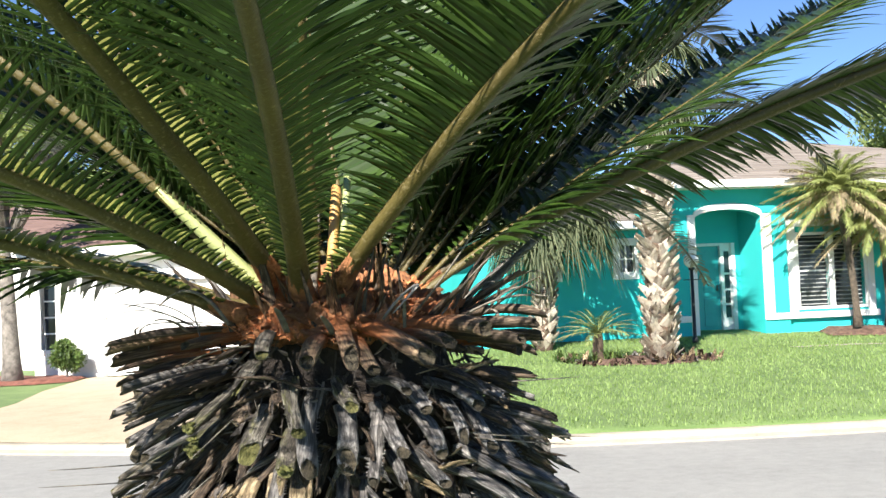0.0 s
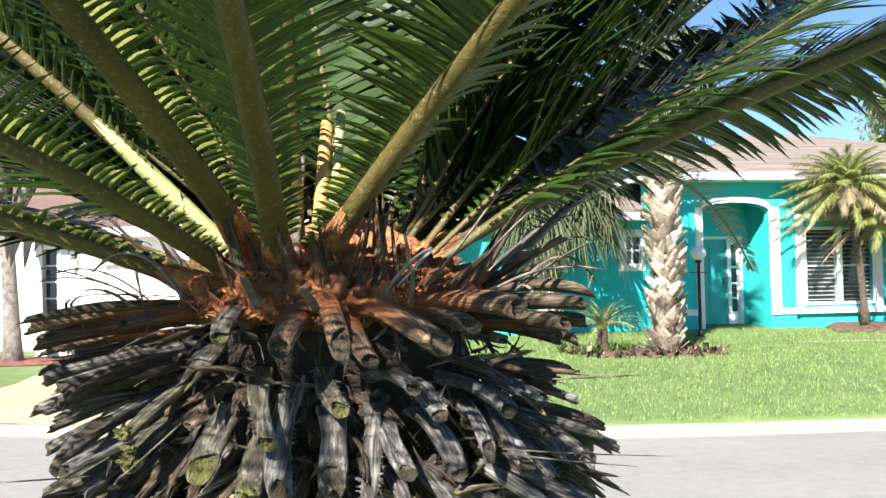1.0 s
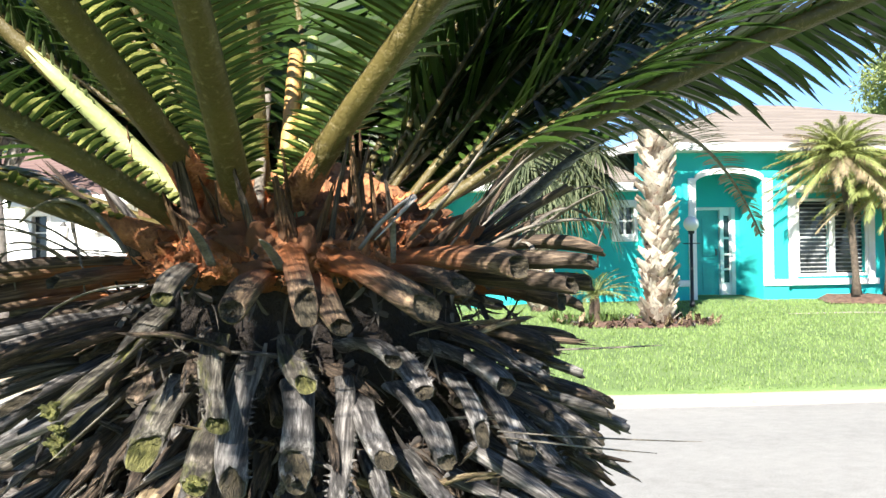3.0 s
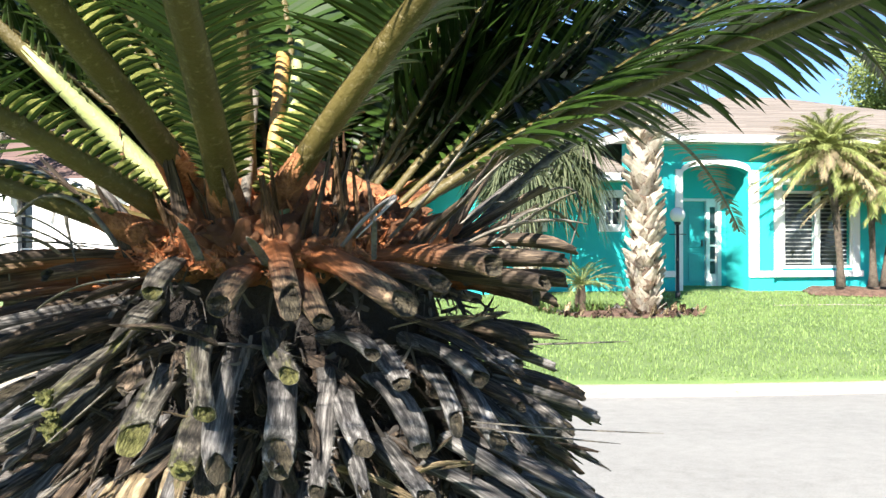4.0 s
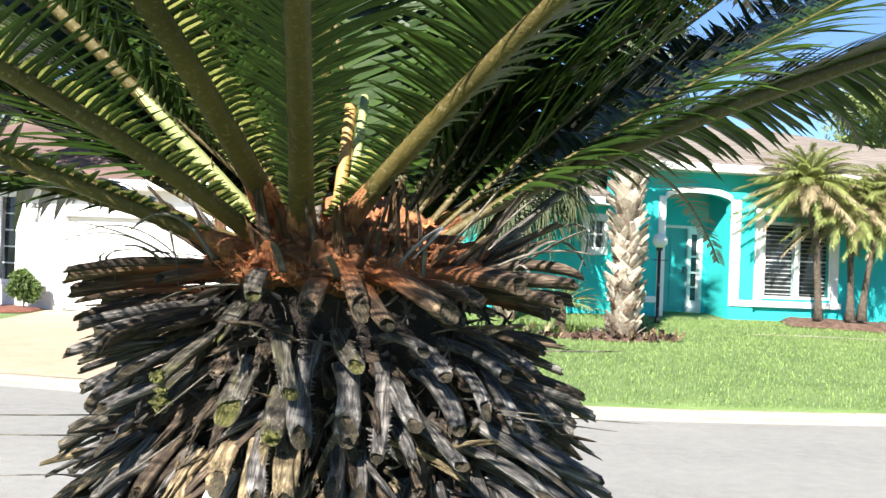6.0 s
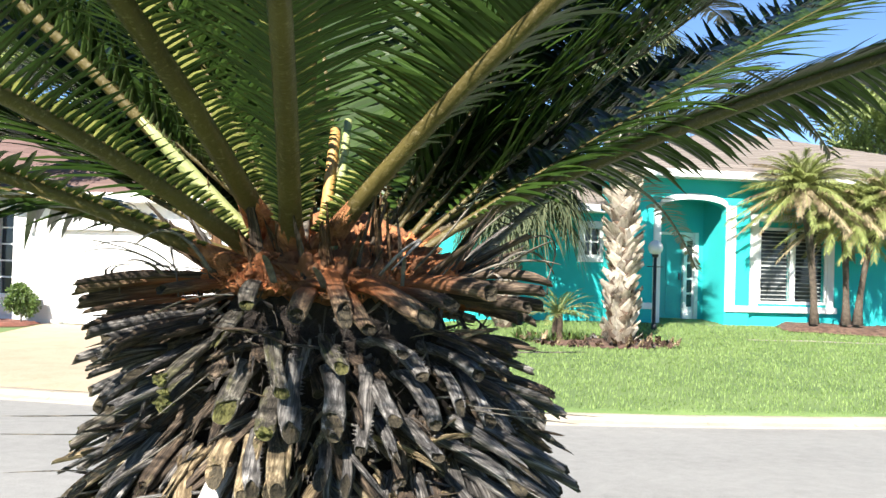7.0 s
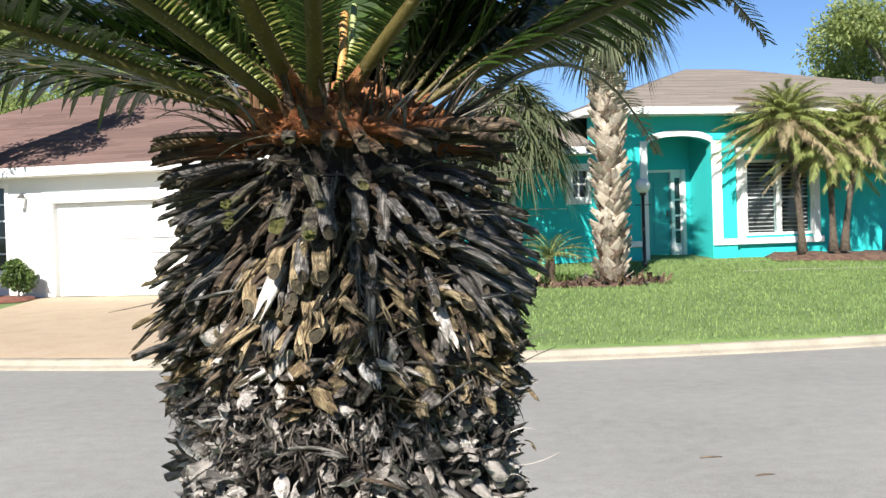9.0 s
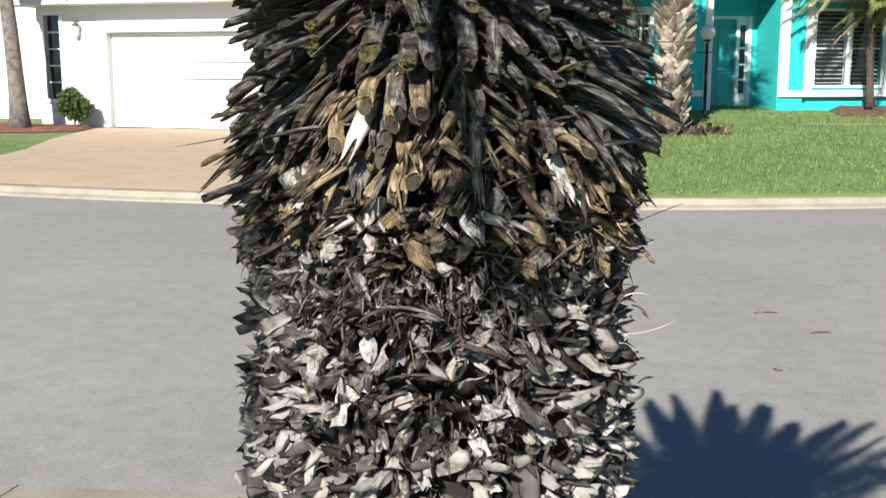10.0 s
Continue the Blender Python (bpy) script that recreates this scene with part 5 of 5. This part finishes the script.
tagged(dead_strip(-40, 0.105, 1.556, -53, 0.142, 1.570, 0.016, 7.5), "curled dead grey leaf strip")
tagged(dead_strip(22, 0.105, 1.556, 37, 0.118, 1.582, 0.004, 6.0, SCALE_PALE, 0.5), "bleached curled leaf strip")
for row in [(-56, 0.11, 1.554, -70, 0.165, 1.566, 0.012, 3.0), (-62, 0.11, 1.554, -66, 0.170, 1.574, 0.004, 3.0), (-70, 0.11, 1.553, -60, 0.175, 1.562, 0.010, 2.6), (-58, 0.12, 1.553, -50, 0.150, 1.560, 0.004, 4.0),
            (38, 0.095, 1.560, 52, 0.130, 1.615, -0.004, 4.4), (46, 0.105, 1.556, 57, 0.140, 1.600, 0.003, 3.6), (60, 0.12, 1.556, 84, 0.150, 1.560, 0.016, 3.6), (56, 0.11, 1.556, 70, 0.16, 1.566, 0.006, 5.0),
            (-14, 0.10, 1.550, -12, 0.125, 1.566, 0.002, 5.0), (4, 0.105, 1.548, 2, 0.13, 1.560, 0.001, 5.0), (66, 0.12, 1.560, 60, 0.165, 1.580, 0.002, 3.5), (30, 0.105, 1.55, 27, 0.120, 1.567, 0.004, 2.6)]:
    dead_strip(*row)
# long straws that stand far out of the skirt
for row in [(-46, 0.15, 1.469, -54, 0.215, 1.469, 0.0, 2.4), (-50, 0.15, 1.434, -57, 0.21, 1.434, 0.001, 2.2), (-52, 0.15, 1.423, -58, 0.21, 1.412, 0.0, 3.0), (-48, 0.15, 1.457, -56, 0.22, 1.458, 0.0, 2.4),
            (40, 0.15, 1.482, 52, 0.22, 1.481, 0.0, 2.0), (40, 0.15, 1.480, 50, 0.205, 1.476, 0.0, 2.2), (54, 0.15, 1.512, 60, 0.19, 1.514, 0.0, 2.6), (60, 0.15, 1.37, 62, 0.19, 1.385, 0.001, 2.4), (64, 0.15, 1.352, 66, 0.19, 1.372, 0.001, 2.6),
            (-24, 0.135, 1.497, -34, 0.150, 1.472, 0.0, 3.0), (-30, 0.14, 1.462, -40, 0.165, 1.434, 0.0, 3.4), (-16, 0.142, 1.543, -40, 0.145, 1.528, 0.004, 2.6)]:
    dead_strip(*row)
# bleached wisps on the trunk's flank
for row in [(72, 0.145, 1.270, 78, 0.185, 1.279, -0.003, 1.6), (70, 0.145, 1.296, 76, 0.166, 1.298, 0.004, 2.2), (72, 0.145, 1.262, 76, 0.162, 1.246, 0.006, 1.6), (66, 0.145, 1.325, 74, 0.160, 1.328, 0.003, 2.0)]:
    dead_strip(*row, SCALE_PALE)
g = random.Random(53)
for k in range(6):
    phi = g.uniform(-100, -45) if k % 2 else g.uniform(45, 100)
    dry_curl(phi, g.uniform(0.060, 0.085), 1.552 + g.uniform(-0.01, 0.008), g.uniform(0.03, 0.085), g.uniform(0.010, 0.045), g.uniform(-26, 26), k, g.uniform(0.25, 0.5))


# ---------------- lawn grass ----------------
def grass(name, count, keep, label, box_, seed, height=(0.035, 0.075)):
    g = np.random.default_rng(seed)
    x, y = g.uniform(box_[0], box_[1], count * 2), g.uniform(box_[2], box_[3], count * 2)
    ok = np.array([keep(a, b) for a, b in zip(x, y)])
    x, y = x[ok][:count], y[ok][:count]
    n = len(x)
    z = np.array([ground_z(a, b) for a, b in zip(x, y)])
    base = np.stack([x, y, z - 0.004], -1)
    ang, lean = g.uniform(0, 2 * np.pi, n), g.uniform(0.05, 0.6, n)
    way = np.stack([np.sin(lean) * np.cos(ang), np.sin(lean) * np.sin(ang), np.cos(lean)], -1)
    side_ = np.stack([-np.sin(ang), np.cos(ang), np.zeros(n)], -1)
    v, q_, t_ = strips(base, way, side_, g.uniform(*height, n), g.uniform(0.008, 0.016, n), g.uniform(0.05, 0.3, n), 2, 0.2)
    return tagged(new(name, from_arrays(name, v, [q_, t_], GRASS)), label, "grass", kind="stuff")


def inside(x, y, outline):
    hit = False
    for (xa, ya), (xb, yb) in zip(outline, outline[1:] + outline[:1]):
        if (ya > y) != (yb > y) and x < (xb - xa) * (y - ya) / (yb - ya) + xa:
            hit = not hit
    return hit


def house_front(x):
    return 22.2 + (x - 4.48) * 0.231


grass("lawn_grass", 60000, lambda x, y: 11.8 < rho(x, y) < 21.55 and y < house_front(x) and not inside(x, y, ring) and x > -2.3 - (y - 12) * 0.25, "sunlit green lawn grass", (-4.5, 12.5, 12.0, 24.0), 1)
grass("lawn_grass", 7000, lambda x, y: rho(x, y) < 21.55 and x < -8.75 + 0.35 * abs(y - 17.0) * (-1) and y < 20.3, "patch of lawn beside the driveway", (-16, -8.6, 13.0, 20.5), 2)


# ---------------- palms and other plants ----------------
def boot_mesh(seed):
    """A split, dry leaf boot of unit size: it clasps the trunk and forks at its tip."""
    g = random.Random(seed)
    bm = bmesh.new()
    grid = []
    for i in range(5):
        t = i / 4
        w = 0.55 - 0.30 * t
        row = [bm.verts.new((u * w + g.uniform(-0.03, 0.03), 0.12 * (1 - u * u) + 0.10 * t, t - (0.18 * (1 - abs(u)) if i == 4 else 0))) for u in (-1, -0.4, 0.4, 1)]
        grid.append(row)
    for i in range(4):
        for k in range(3):
            bm.faces.new((grid[i][k], grid[i][k + 1], grid[i + 1][k + 1], grid[i + 1][k]))
    bmesh.ops.solidify(bm, geom=bm.faces[:], thickness=0.12)
    bmesh.ops.recalc_face_normals(bm, faces=bm.faces[:])
    return bm


BOOTS = [mesh_of("boot", boot_mesh(i), BOOT) for i in range(5)]


def cabbage_palm(x, y, height, radius, lean, seed, label, fans=30, reach=1.2, sweep=115):
    """A palm whose trunk is clad in crossed boots, under a round crown of drooping fan leaves."""
    g = random.Random(seed)
    z0 = ground_z(x, y)
    palm = thing("cabbage_palm", pose(x, y, z0, 0, 0, 0), label, "palm tree", "palms on the lawn")
    n = 14
    line = np.array([(lean[0] * (i / n) ** 1.3, lean[1] * (i / n) ** 1.3, height * i / n - (0.05 if i == 0 else 0)) for i in range(n + 1)])
    tube("trunk", line, [radius * 0.72 * (1.25 if i == 0 else 1.0) for i in range(n + 1)], PALM_CORE, palm, 14)
    levels_ = int(height / 0.105)
    for i in range(levels_):
        zz = 0.06 + i * 0.105
        t = zz / height
        c = np.array([lean[0] * t ** 1.3, lean[1] * t ** 1.3])
        for k in range(7):
            a = 2 * math.pi * (k + 0.5 * (i % 2)) / 7 + g.uniform(-0.15, 0.15)
            d = np.array([math.cos(a), math.sin(a)])
            root = Vector((*(c + d * radius * 0.66), zz))
            skew = g.uniform(-0.5, 0.5) + (0.35 if i % 2 else -0.35)
            e = np.array([math.cos(a + skew), math.sin(a + skew)])
            tip = Vector((*(c + e * radius * g.uniform(1.10, 1.50)), zz + g.uniform(0.15, 0.22)))
            ob = new("boot", g.choice(BOOTS))
            ob.parent = palm
            way = tip - root
            zax = way.normalized()
            outv = Vector((d[0], d[1], 0))
            xax = zax.cross(outv).normalized() * -1
            yax = zax.cross(xax)
            if yax.dot(outv) < 0:
                xax, yax = -xax, -yax
            ob.matrix_local = Matrix.Translation(root) @ Matrix((xax, yax, zax)).transposed().to_4x4() @ Matrix.Diagonal((radius * 0.72, radius * 0.6, way.length, 1))
    top = Vector((lean[0], lean[1], height))
    for i in range(fans):
        a = i * 2.39996 + g.uniform(-0.2, 0.2)
        el = radians(75 - sweep * (i + 0.5) / fans)
        stem = reach * g.uniform(0.55, 0.75)
        d = Vector((math.cos(a) * math.cos(el), math.sin(a) * math.cos(el), math.sin(el)))
        p1 = top + d * stem * 0.5 + Vector((0, 0, 0.10))
        hub = top + d * stem - Vector((0, 0, 0.12))
        leaf_ = tube("fan_leaf", [top, p1, hub], [0.02, 0.013, 0.009], DATE_LEAF, palm, 5)
        m = 34
        aa = np.linspace(-1.9, 1.9, m) + np.array([g.uniform(-0.04, 0.04) for _ in range(m)])
        side_ = Vector((-math.sin(a), math.cos(a), 0))
        fwd = (hub - p1).normalized()
        way = np.array([np.array(fwd) * math.cos(q_) + np.array(side_) * math.sin(q_) for q_ in aa])
        flat = np.cross(way, np.array(fwd.cross(side_)))
        flat /= np.linalg.norm(flat, axis=1)[:, None]
        ln = np.array([reach * 0.55 * (0.62 + 0.38 * math.cos(q_ * 0.7)) * g.uniform(0.9, 1.1) for q_ in aa])
        v, q4, t3 = strips(np.tile(np.array(hub), (m, 1)), way, flat, ln, np.full(m, 0.042), np.array([g.uniform(0.35, 1.0) for _ in aa]), 4, 0.3)
        ob = new("blade_fan", from_arrays("blade_fan", v, [q4, t3], FAN_LEAF))
        ob.parent = leaf_
        tagged(ob, kind="stuff")
    return palm


cabbage_palm(2.47, 17.9, 4.75, 0.255, (0.02, 0.1), 1, "cabbage palm with a trunk of pale crossed boots")
cabbage_palm(0.62, 20.2, 2.70, 0.20, (0.20, 0.1), 2, "slimmer cabbage palm with pale crossed boots near the wall", 50, 1.4, 110)


def feather_palm(name, x, y, z0, trunk_line, radii, fronds, reach, droop, label, category, seed, group="", mats=(DATE_LEAF, DATE_DRY), leaf=0.27, up=(0.1, 1.3), bark=DATE_BARK, spacing=0.015):
    """A small palm with feather leaves round the top of its stem."""
    g = random.Random(seed)
    ng = np.random.default_rng(seed)
    palm = thing(name, pose(x, y, z0), label, category, group)
    tube("trunk", trunk_line, radii, bark, palm, 9)
    top = np.array(trunk_line[-1], float)
    for i in range(fronds):
        a = i * 2.39996 + g.uniform(-0.25, 0.25)
        e0 = up[1] - (up[1] - up[0]) * (i + 0.5) / fronds
        ln = reach * g.uniform(0.85, 1.1)
        t = np.linspace(0, 1, 11)
        hor, ver = ln * math.cos(e0) * t + 0.12 * ln * t * t, ln * math.sin(e0) * t - droop * ln * t * t
        pts = top + np.stack([hor * math.cos(a), hor * math.sin(a), ver], -1)
        dry = g.random() < (0.5 if e0 < up[0] + 0.35 * (up[1] - up[0]) else 0.1)
        stalk = tube("frond", pts, np.interp(t, [0, 1], [0.012, 0.003]) * (reach / 1.1), RACHIS_LIT, palm, 5)
        at = np.arange(0.12, 1.0, spacing / ln)
        m = len(at)
        vs, qs, ts, off = [], [], [], 0
        tang = np.gradient(pts, axis=0)
        tang /= np.linalg.norm(tang, axis=1)[:, None]
        for sgn in (-1, 1):
            b = np.stack([np.interp(at, t, pts[:, k]) for k in range(3)], -1)
            tg = np.stack([np.interp(at, t, tang[:, k]) for k in range(3)], -1)
            out = np.cross(tg, np.array([0, 0, 1.0]))
            out /= np.linalg.norm(out, axis=1)[:, None]
            out *= sgn
            lean = np.radians(np.interp(at, [0, 1], [65, 25]) + ng.uniform(-10, 10, m))
            lift = ng.uniform(-0.2, 0.5, m)
            way = np.cos(lean)[:, None] * tg + np.sin(lean)[:, None] * out + lift[:, None] * np.array([0, 0, 0.5])
            way /= np.linalg.norm(way, axis=1)[:, None]
            flat = np.cross(way, np.array([0, 0, 1.0]))
            flat /= np.linalg.norm(flat, axis=1)[:, None]
            l_ = leaf * np.interp(at, [0.1, 0.4, 1.0], [0.6, 1.0, 0.45]) * ng.uniform(0.8, 1.15, m)
            v, q4, t3 = strips(b, way, flat, l_, np.full(m, leaf * 0.05), ng.uniform(0.1, 0.6, m), 3, 0.3)
            vs.append(v), qs.append(q4 + off), ts.append(t3 + off)
            off += len(v)
        ob = new("foliage", from_arrays("foliage", np.concatenate(vs), [np.concatenate(qs), np.concatenate(ts)], mats[1] if dry else mats[0]))
        ob.parent = stalk
        tagged(ob, kind="stuff")
    return palm


def bent(dx, dy, h, n=8):
    return [(dx * (i / n) ** 1.6, dy * (i / n) ** 1.6, h * i / n) for i in range(n + 1)]


zb = 0.70
feather_palm("date_palm", 6.95, 22.1, zb, bent(-0.28, 0, 2.75), [0.11, 0.075, 0.07, 0.07, 0.075, 0.08, 0.085, 0.09, 0.07], 90, 1.25, 0.40, "pygmy date palm with a feathery yellow-green crown", "palm tree", 3, "date palms by the window", up=(-0.5, 1.35))
feather_palm("date_palm", 7.62, 22.2, zb, bent(-0.05, 0.1, 2.3), [0.12, 0.08, 0.065, 0.06, 0.065, 0.07, 0.075, 0.08, 0.06], 64, 1.15, 0.45, "pygmy date palm with some dry fronds", "palm tree", 4, "date palms by the window", up=(-0.5, 1.3))
feather_palm("date_palm", 7.85, 22.2, zb, bent(0.5, 0.1, 2.55), [0.12, 0.08, 0.065, 0.06, 0.065, 0.07, 0.075, 0.08, 0.06], 84, 1.25, 0.45, "leaning pygmy date palm with dry lower fronds", "palm tree", 5, "date palms by the window", up=(-0.6, 1.3))
feather_palm("date_palm", 8.9, 22.5, zb, bent(0.1, 0.1, 2.4), [0.13, 0.085, 0.07, 0.065, 0.065, 0.07, 0.075, 0.08, 0.06], 60, 1.1, 0.45, "pygmy date palm at the end of the mulch bed", "palm tree", 6, "date palms by the window", up=(-0.5, 1.3))
feather_palm("small_sago_palm", 1.46, 18.2, ground_z(1.46, 18.2), bent(0.02, 0, 0.46), [0.11, 0.10, 0.10, 0.095, 0.09, 0.09, 0.085, 0.08, 0.06], 30, 0.80, 0.35, "small sago palm with a short trunk in the mulch bed", "sago palm", 9, "", (BUSH_LEAF, DATE_LEAF), 0.16, (0.1, 1.2), PALM_CORE, 0.02)


def tuft(x, y, blades, reach, seed, label):
    g = np.random.default_rng(seed)
    z = ground_z(x, y)
    a, e = g.uniform(0, 2 * np.pi, blades), g.uniform(0.5, 1.4, blades)
    way = np.stack([np.cos(a) * np.cos(e), np.sin(a) * np.cos(e), np.sin(e)], -1)
    side_ = np.stack([-np.sin(a), np.cos(a), np.zeros(blades)], -1)
    base = np.stack([g.normal(0, 0.05, blades), g.normal(0, 0.05, blades), np.zeros(blades)], -1)
    v, q4, t3 = strips(base, way, side_, g.uniform(0.6, 1.1, blades) * reach, g.uniform(0.02, 0.04, blades), g.uniform(0.1, 0.4, blades), 4, 0.3)
    ob = new("strap_leaf_plant", from_arrays("strap_leaf_plant", v, [q4, t3], BUSH_LEAF))
    ob.matrix_world = pose(x, y, z + 0.02)
    return tagged(ob, label, "plant", "strap-leaved plants in the bed")


for i, (x, y) in enumerate([(1.05, 17.9), (1.32, 17.85), (1.62, 18.0), (0.85, 18.2), (1.85, 18.1)]):
    tuft(x, y, 26, 0.34, 20 + i, "strap-leaved green plant in the mulch")


def leafy(name, x, y, z0, trunk_line, radii, clumps, leaves, leaf_size, label, category, seed, material=TREE_LEAF, group=""):
    """A broad-leaved tree or bush: stem, limbs and a crown of many small leaves in uneven clumps; clumps: (x, y, z, radius)."""
    g = random.Random(seed)
    ng = np.random.default_rng(seed)
    tree = thing(name, pose(x, y, z0), label, category, group)
    tube("trunk", trunk_line, radii, BARK, tree, 10)
    top = np.array(trunk_line[-1], float)
    mid = np.array(trunk_line[len(trunk_line) * 2 // 3], float)
    vs = []
    for cx, cy, cz, cr in clumps:
        c = np.array([cx, cy, cz])
        start = mid if g.random() < 0.5 else top
        knee = (start + c) / 2 + np.array([0, 0, 0.12 * cr])
        tube("limb", [start, knee, c], [radii[-1] * 0.8, radii[-1] * 0.5, radii[-1] * 0.15], BARK, tree, 6)
        n = leaves
        d = ng.normal(size=(n, 3))
        d /= np.linalg.norm(d, axis=1)[:, None]
        r = cr * ng.uniform(0.35, 1.0, n) ** 0.6 * (1 + 0.35 * np.sin(d[:, 0] * 5 + cx) * np.cos(d[:, 1] * 4 + cz))
        vs.append((c + d * r[:, None] * np.array([1, 1, 0.75]), d))
    base = np.concatenate([v[0] for v in vs])
    d = np.concatenate([v[1] for v in vs])
    n = len(base)
    way = d * 0.6 + ng.normal(size=(n, 3)) * 0.7
    way /= np.linalg.norm(way, axis=1)[:, None]
    flat = np.cross(way, ng.normal(size=(n, 3)))
    flat /= np.linalg.norm(flat, axis=1)[:, None]
    v, q4, t3 = strips(base, way, flat, ng.uniform(0.7, 1.3, n) * leaf_size, ng.uniform(0.35, 0.5, n) * leaf_size, ng.uniform(0, 0.3, n), 2, 0.2)
    ob = new("crown", from_arrays("crown", v, [q4, t3], material))
    ob.parent = tree
    tagged(ob, kind="stuff")
    return tree


def cloud(n, spread, z, r, seed):
    g = random.Random(seed)
    return [(g.uniform(-1, 1) * spread, g.uniform(-1, 1) * spread, z + g.uniform(-0.6, 0.8) * spread * 0.7, r * g.uniform(0.6, 1.2)) for _ in range(n)]


leafy("bush", -9.46, 22.35, ground_z(-9.46, 22.3) + 0.04, bent(0, 0, 0.35), [0.02] * 9, [(-0.12, 0, 0.42, 0.22), (0.12, 0.02, 0.46, 0.24), (0, -0.1, 0.62, 0.2), (0.05, 0.1, 0.32, 0.25), (-0.05, 0, 0.72, 0.14)], 700, 0.075, "small clipped green bush beside the garage", "bush", 5, BUSH_LEAF)
leafy("yard_tree", -10.45, 21.9, ground_z(-10.4, 22) + 0.03, bent(-0.25, 0.1, 3.6), [0.24, 0.19, 0.17, 0.16, 0.155, 0.15, 0.14, 0.13, 0.11], cloud(24, 1.7, 5.7, 0.85, 3), 700, 0.13, "slender tree with a pale trunk in red mulch", "tree", 6)
for i, (x, y, h, spread, n) in enumerate([(15.2, 37.0, 6.2, 2.6, 26), (20.0, 38.0, 6.6, 3.0, 26), (-17.0, 42.0, 6.2, 3.0, 20), (-11.5, 44.0, 6.4, 2.6, 18), (-6.0, 45.0, 6.4, 2.8, 18), (-22.0, 40.0, 6.0, 3.0, 18), (-0.5, 48.0, 4.4, 2.6, 16)]):
    leafy("background_tree", x, y, 0.5, bent(0.2, 0, h * 0.7), np.linspace(0.28, 0.12, 9), cloud(n, spread, h, spread * 0.5, 40 + i), 900, 0.15, "leafy green tree behind the houses", "tree", 60 + i, TREE_LEAF, "trees behind the houses")

# ---------------- lamp post ----------------
post = thing("lamp_post", pose(3.5, 20.8, ground_z(3.5, 20.8) - 0.01), "black lamp post with a white globe on the lawn", "street lamp")
tube("pole", [(0, 0, 0), (0, 0, 0.12), (0, 0, 0.14), (0, 0, 1.42)], [0.055, 0.055, 0.034, 0.030], BLACK, post, 12)
tube("collar", [(0, 0, 1.40), (0, 0, 1.43), (0, 0, 1.46)], [0.05, 0.065, 0.06], BLACK, post, 12)
tube("crossbar", [(-0.16, 0, 1.22), (0.16, 0, 1.22)], [0.010, 0.010], BLACK, post, 6)
bm = bmesh.new()
bmesh.ops.create_uvsphere(bm, u_segments=24, v_segments=16, radius=0.145, matrix=Matrix.Translation((0, 0, 1.59)))
part("globe", bm, GLOBE, post, "round white globe", True)

# ---------------- litter ----------------
g = random.Random(14)
chip_meshes = [mesh_of("wood_chip", scale_mesh(70 + i), (MULCH, STUB_GREY, STUB_TAN)[i % 3]) for i in range(6)]
for i in range(90):
    a, k = g.uniform(0, 2 * math.pi), g.uniform(0.55, 1.22)
    x, y = 2.1 + 1.15 * k * math.cos(a), 18.0 + 0.62 * k * math.sin(a)
    ob = new("wood_chip", g.choice(chip_meshes))
    z = ground_z(x, y) + 0.05
    m = g.uniform(0.05, 0.12)
    ob.matrix_world = Matrix.LocRotScale((x, y, z), Euler((g.uniform(1.2, 1.9), g.uniform(-0.3, 0.3), g.uniform(0, 6.28))), (m, m, m))
    tagged(ob, "dry bark chip lying in the mulch bed", "wood chip", "bark chips")
for x, y, a, ln in ((1.54, 6.54, 0.15, 0.14), (1.74, 6.07, 0.3, 0.12), (1.33, 5.32, 2.5, 0.05)):
    zr = 0.05 * (1 - ((rho(x, y) - 25.97) / 4.0) ** 2) - 0.045
    twig = tube("twig", [(-ln / 2, 0, 0.004), (0, 0.008, 0.006), (ln / 2, -0.006, 0.004)], [0.004, 0.006, 0.002], STUB_BROWN, None, 6)
    twig.matrix_world = pose(x, y, zr, 0, 0, math.degrees(a))
    tagged(twig, "small dark twig lying on the asphalt", "twig", "twigs on the street")
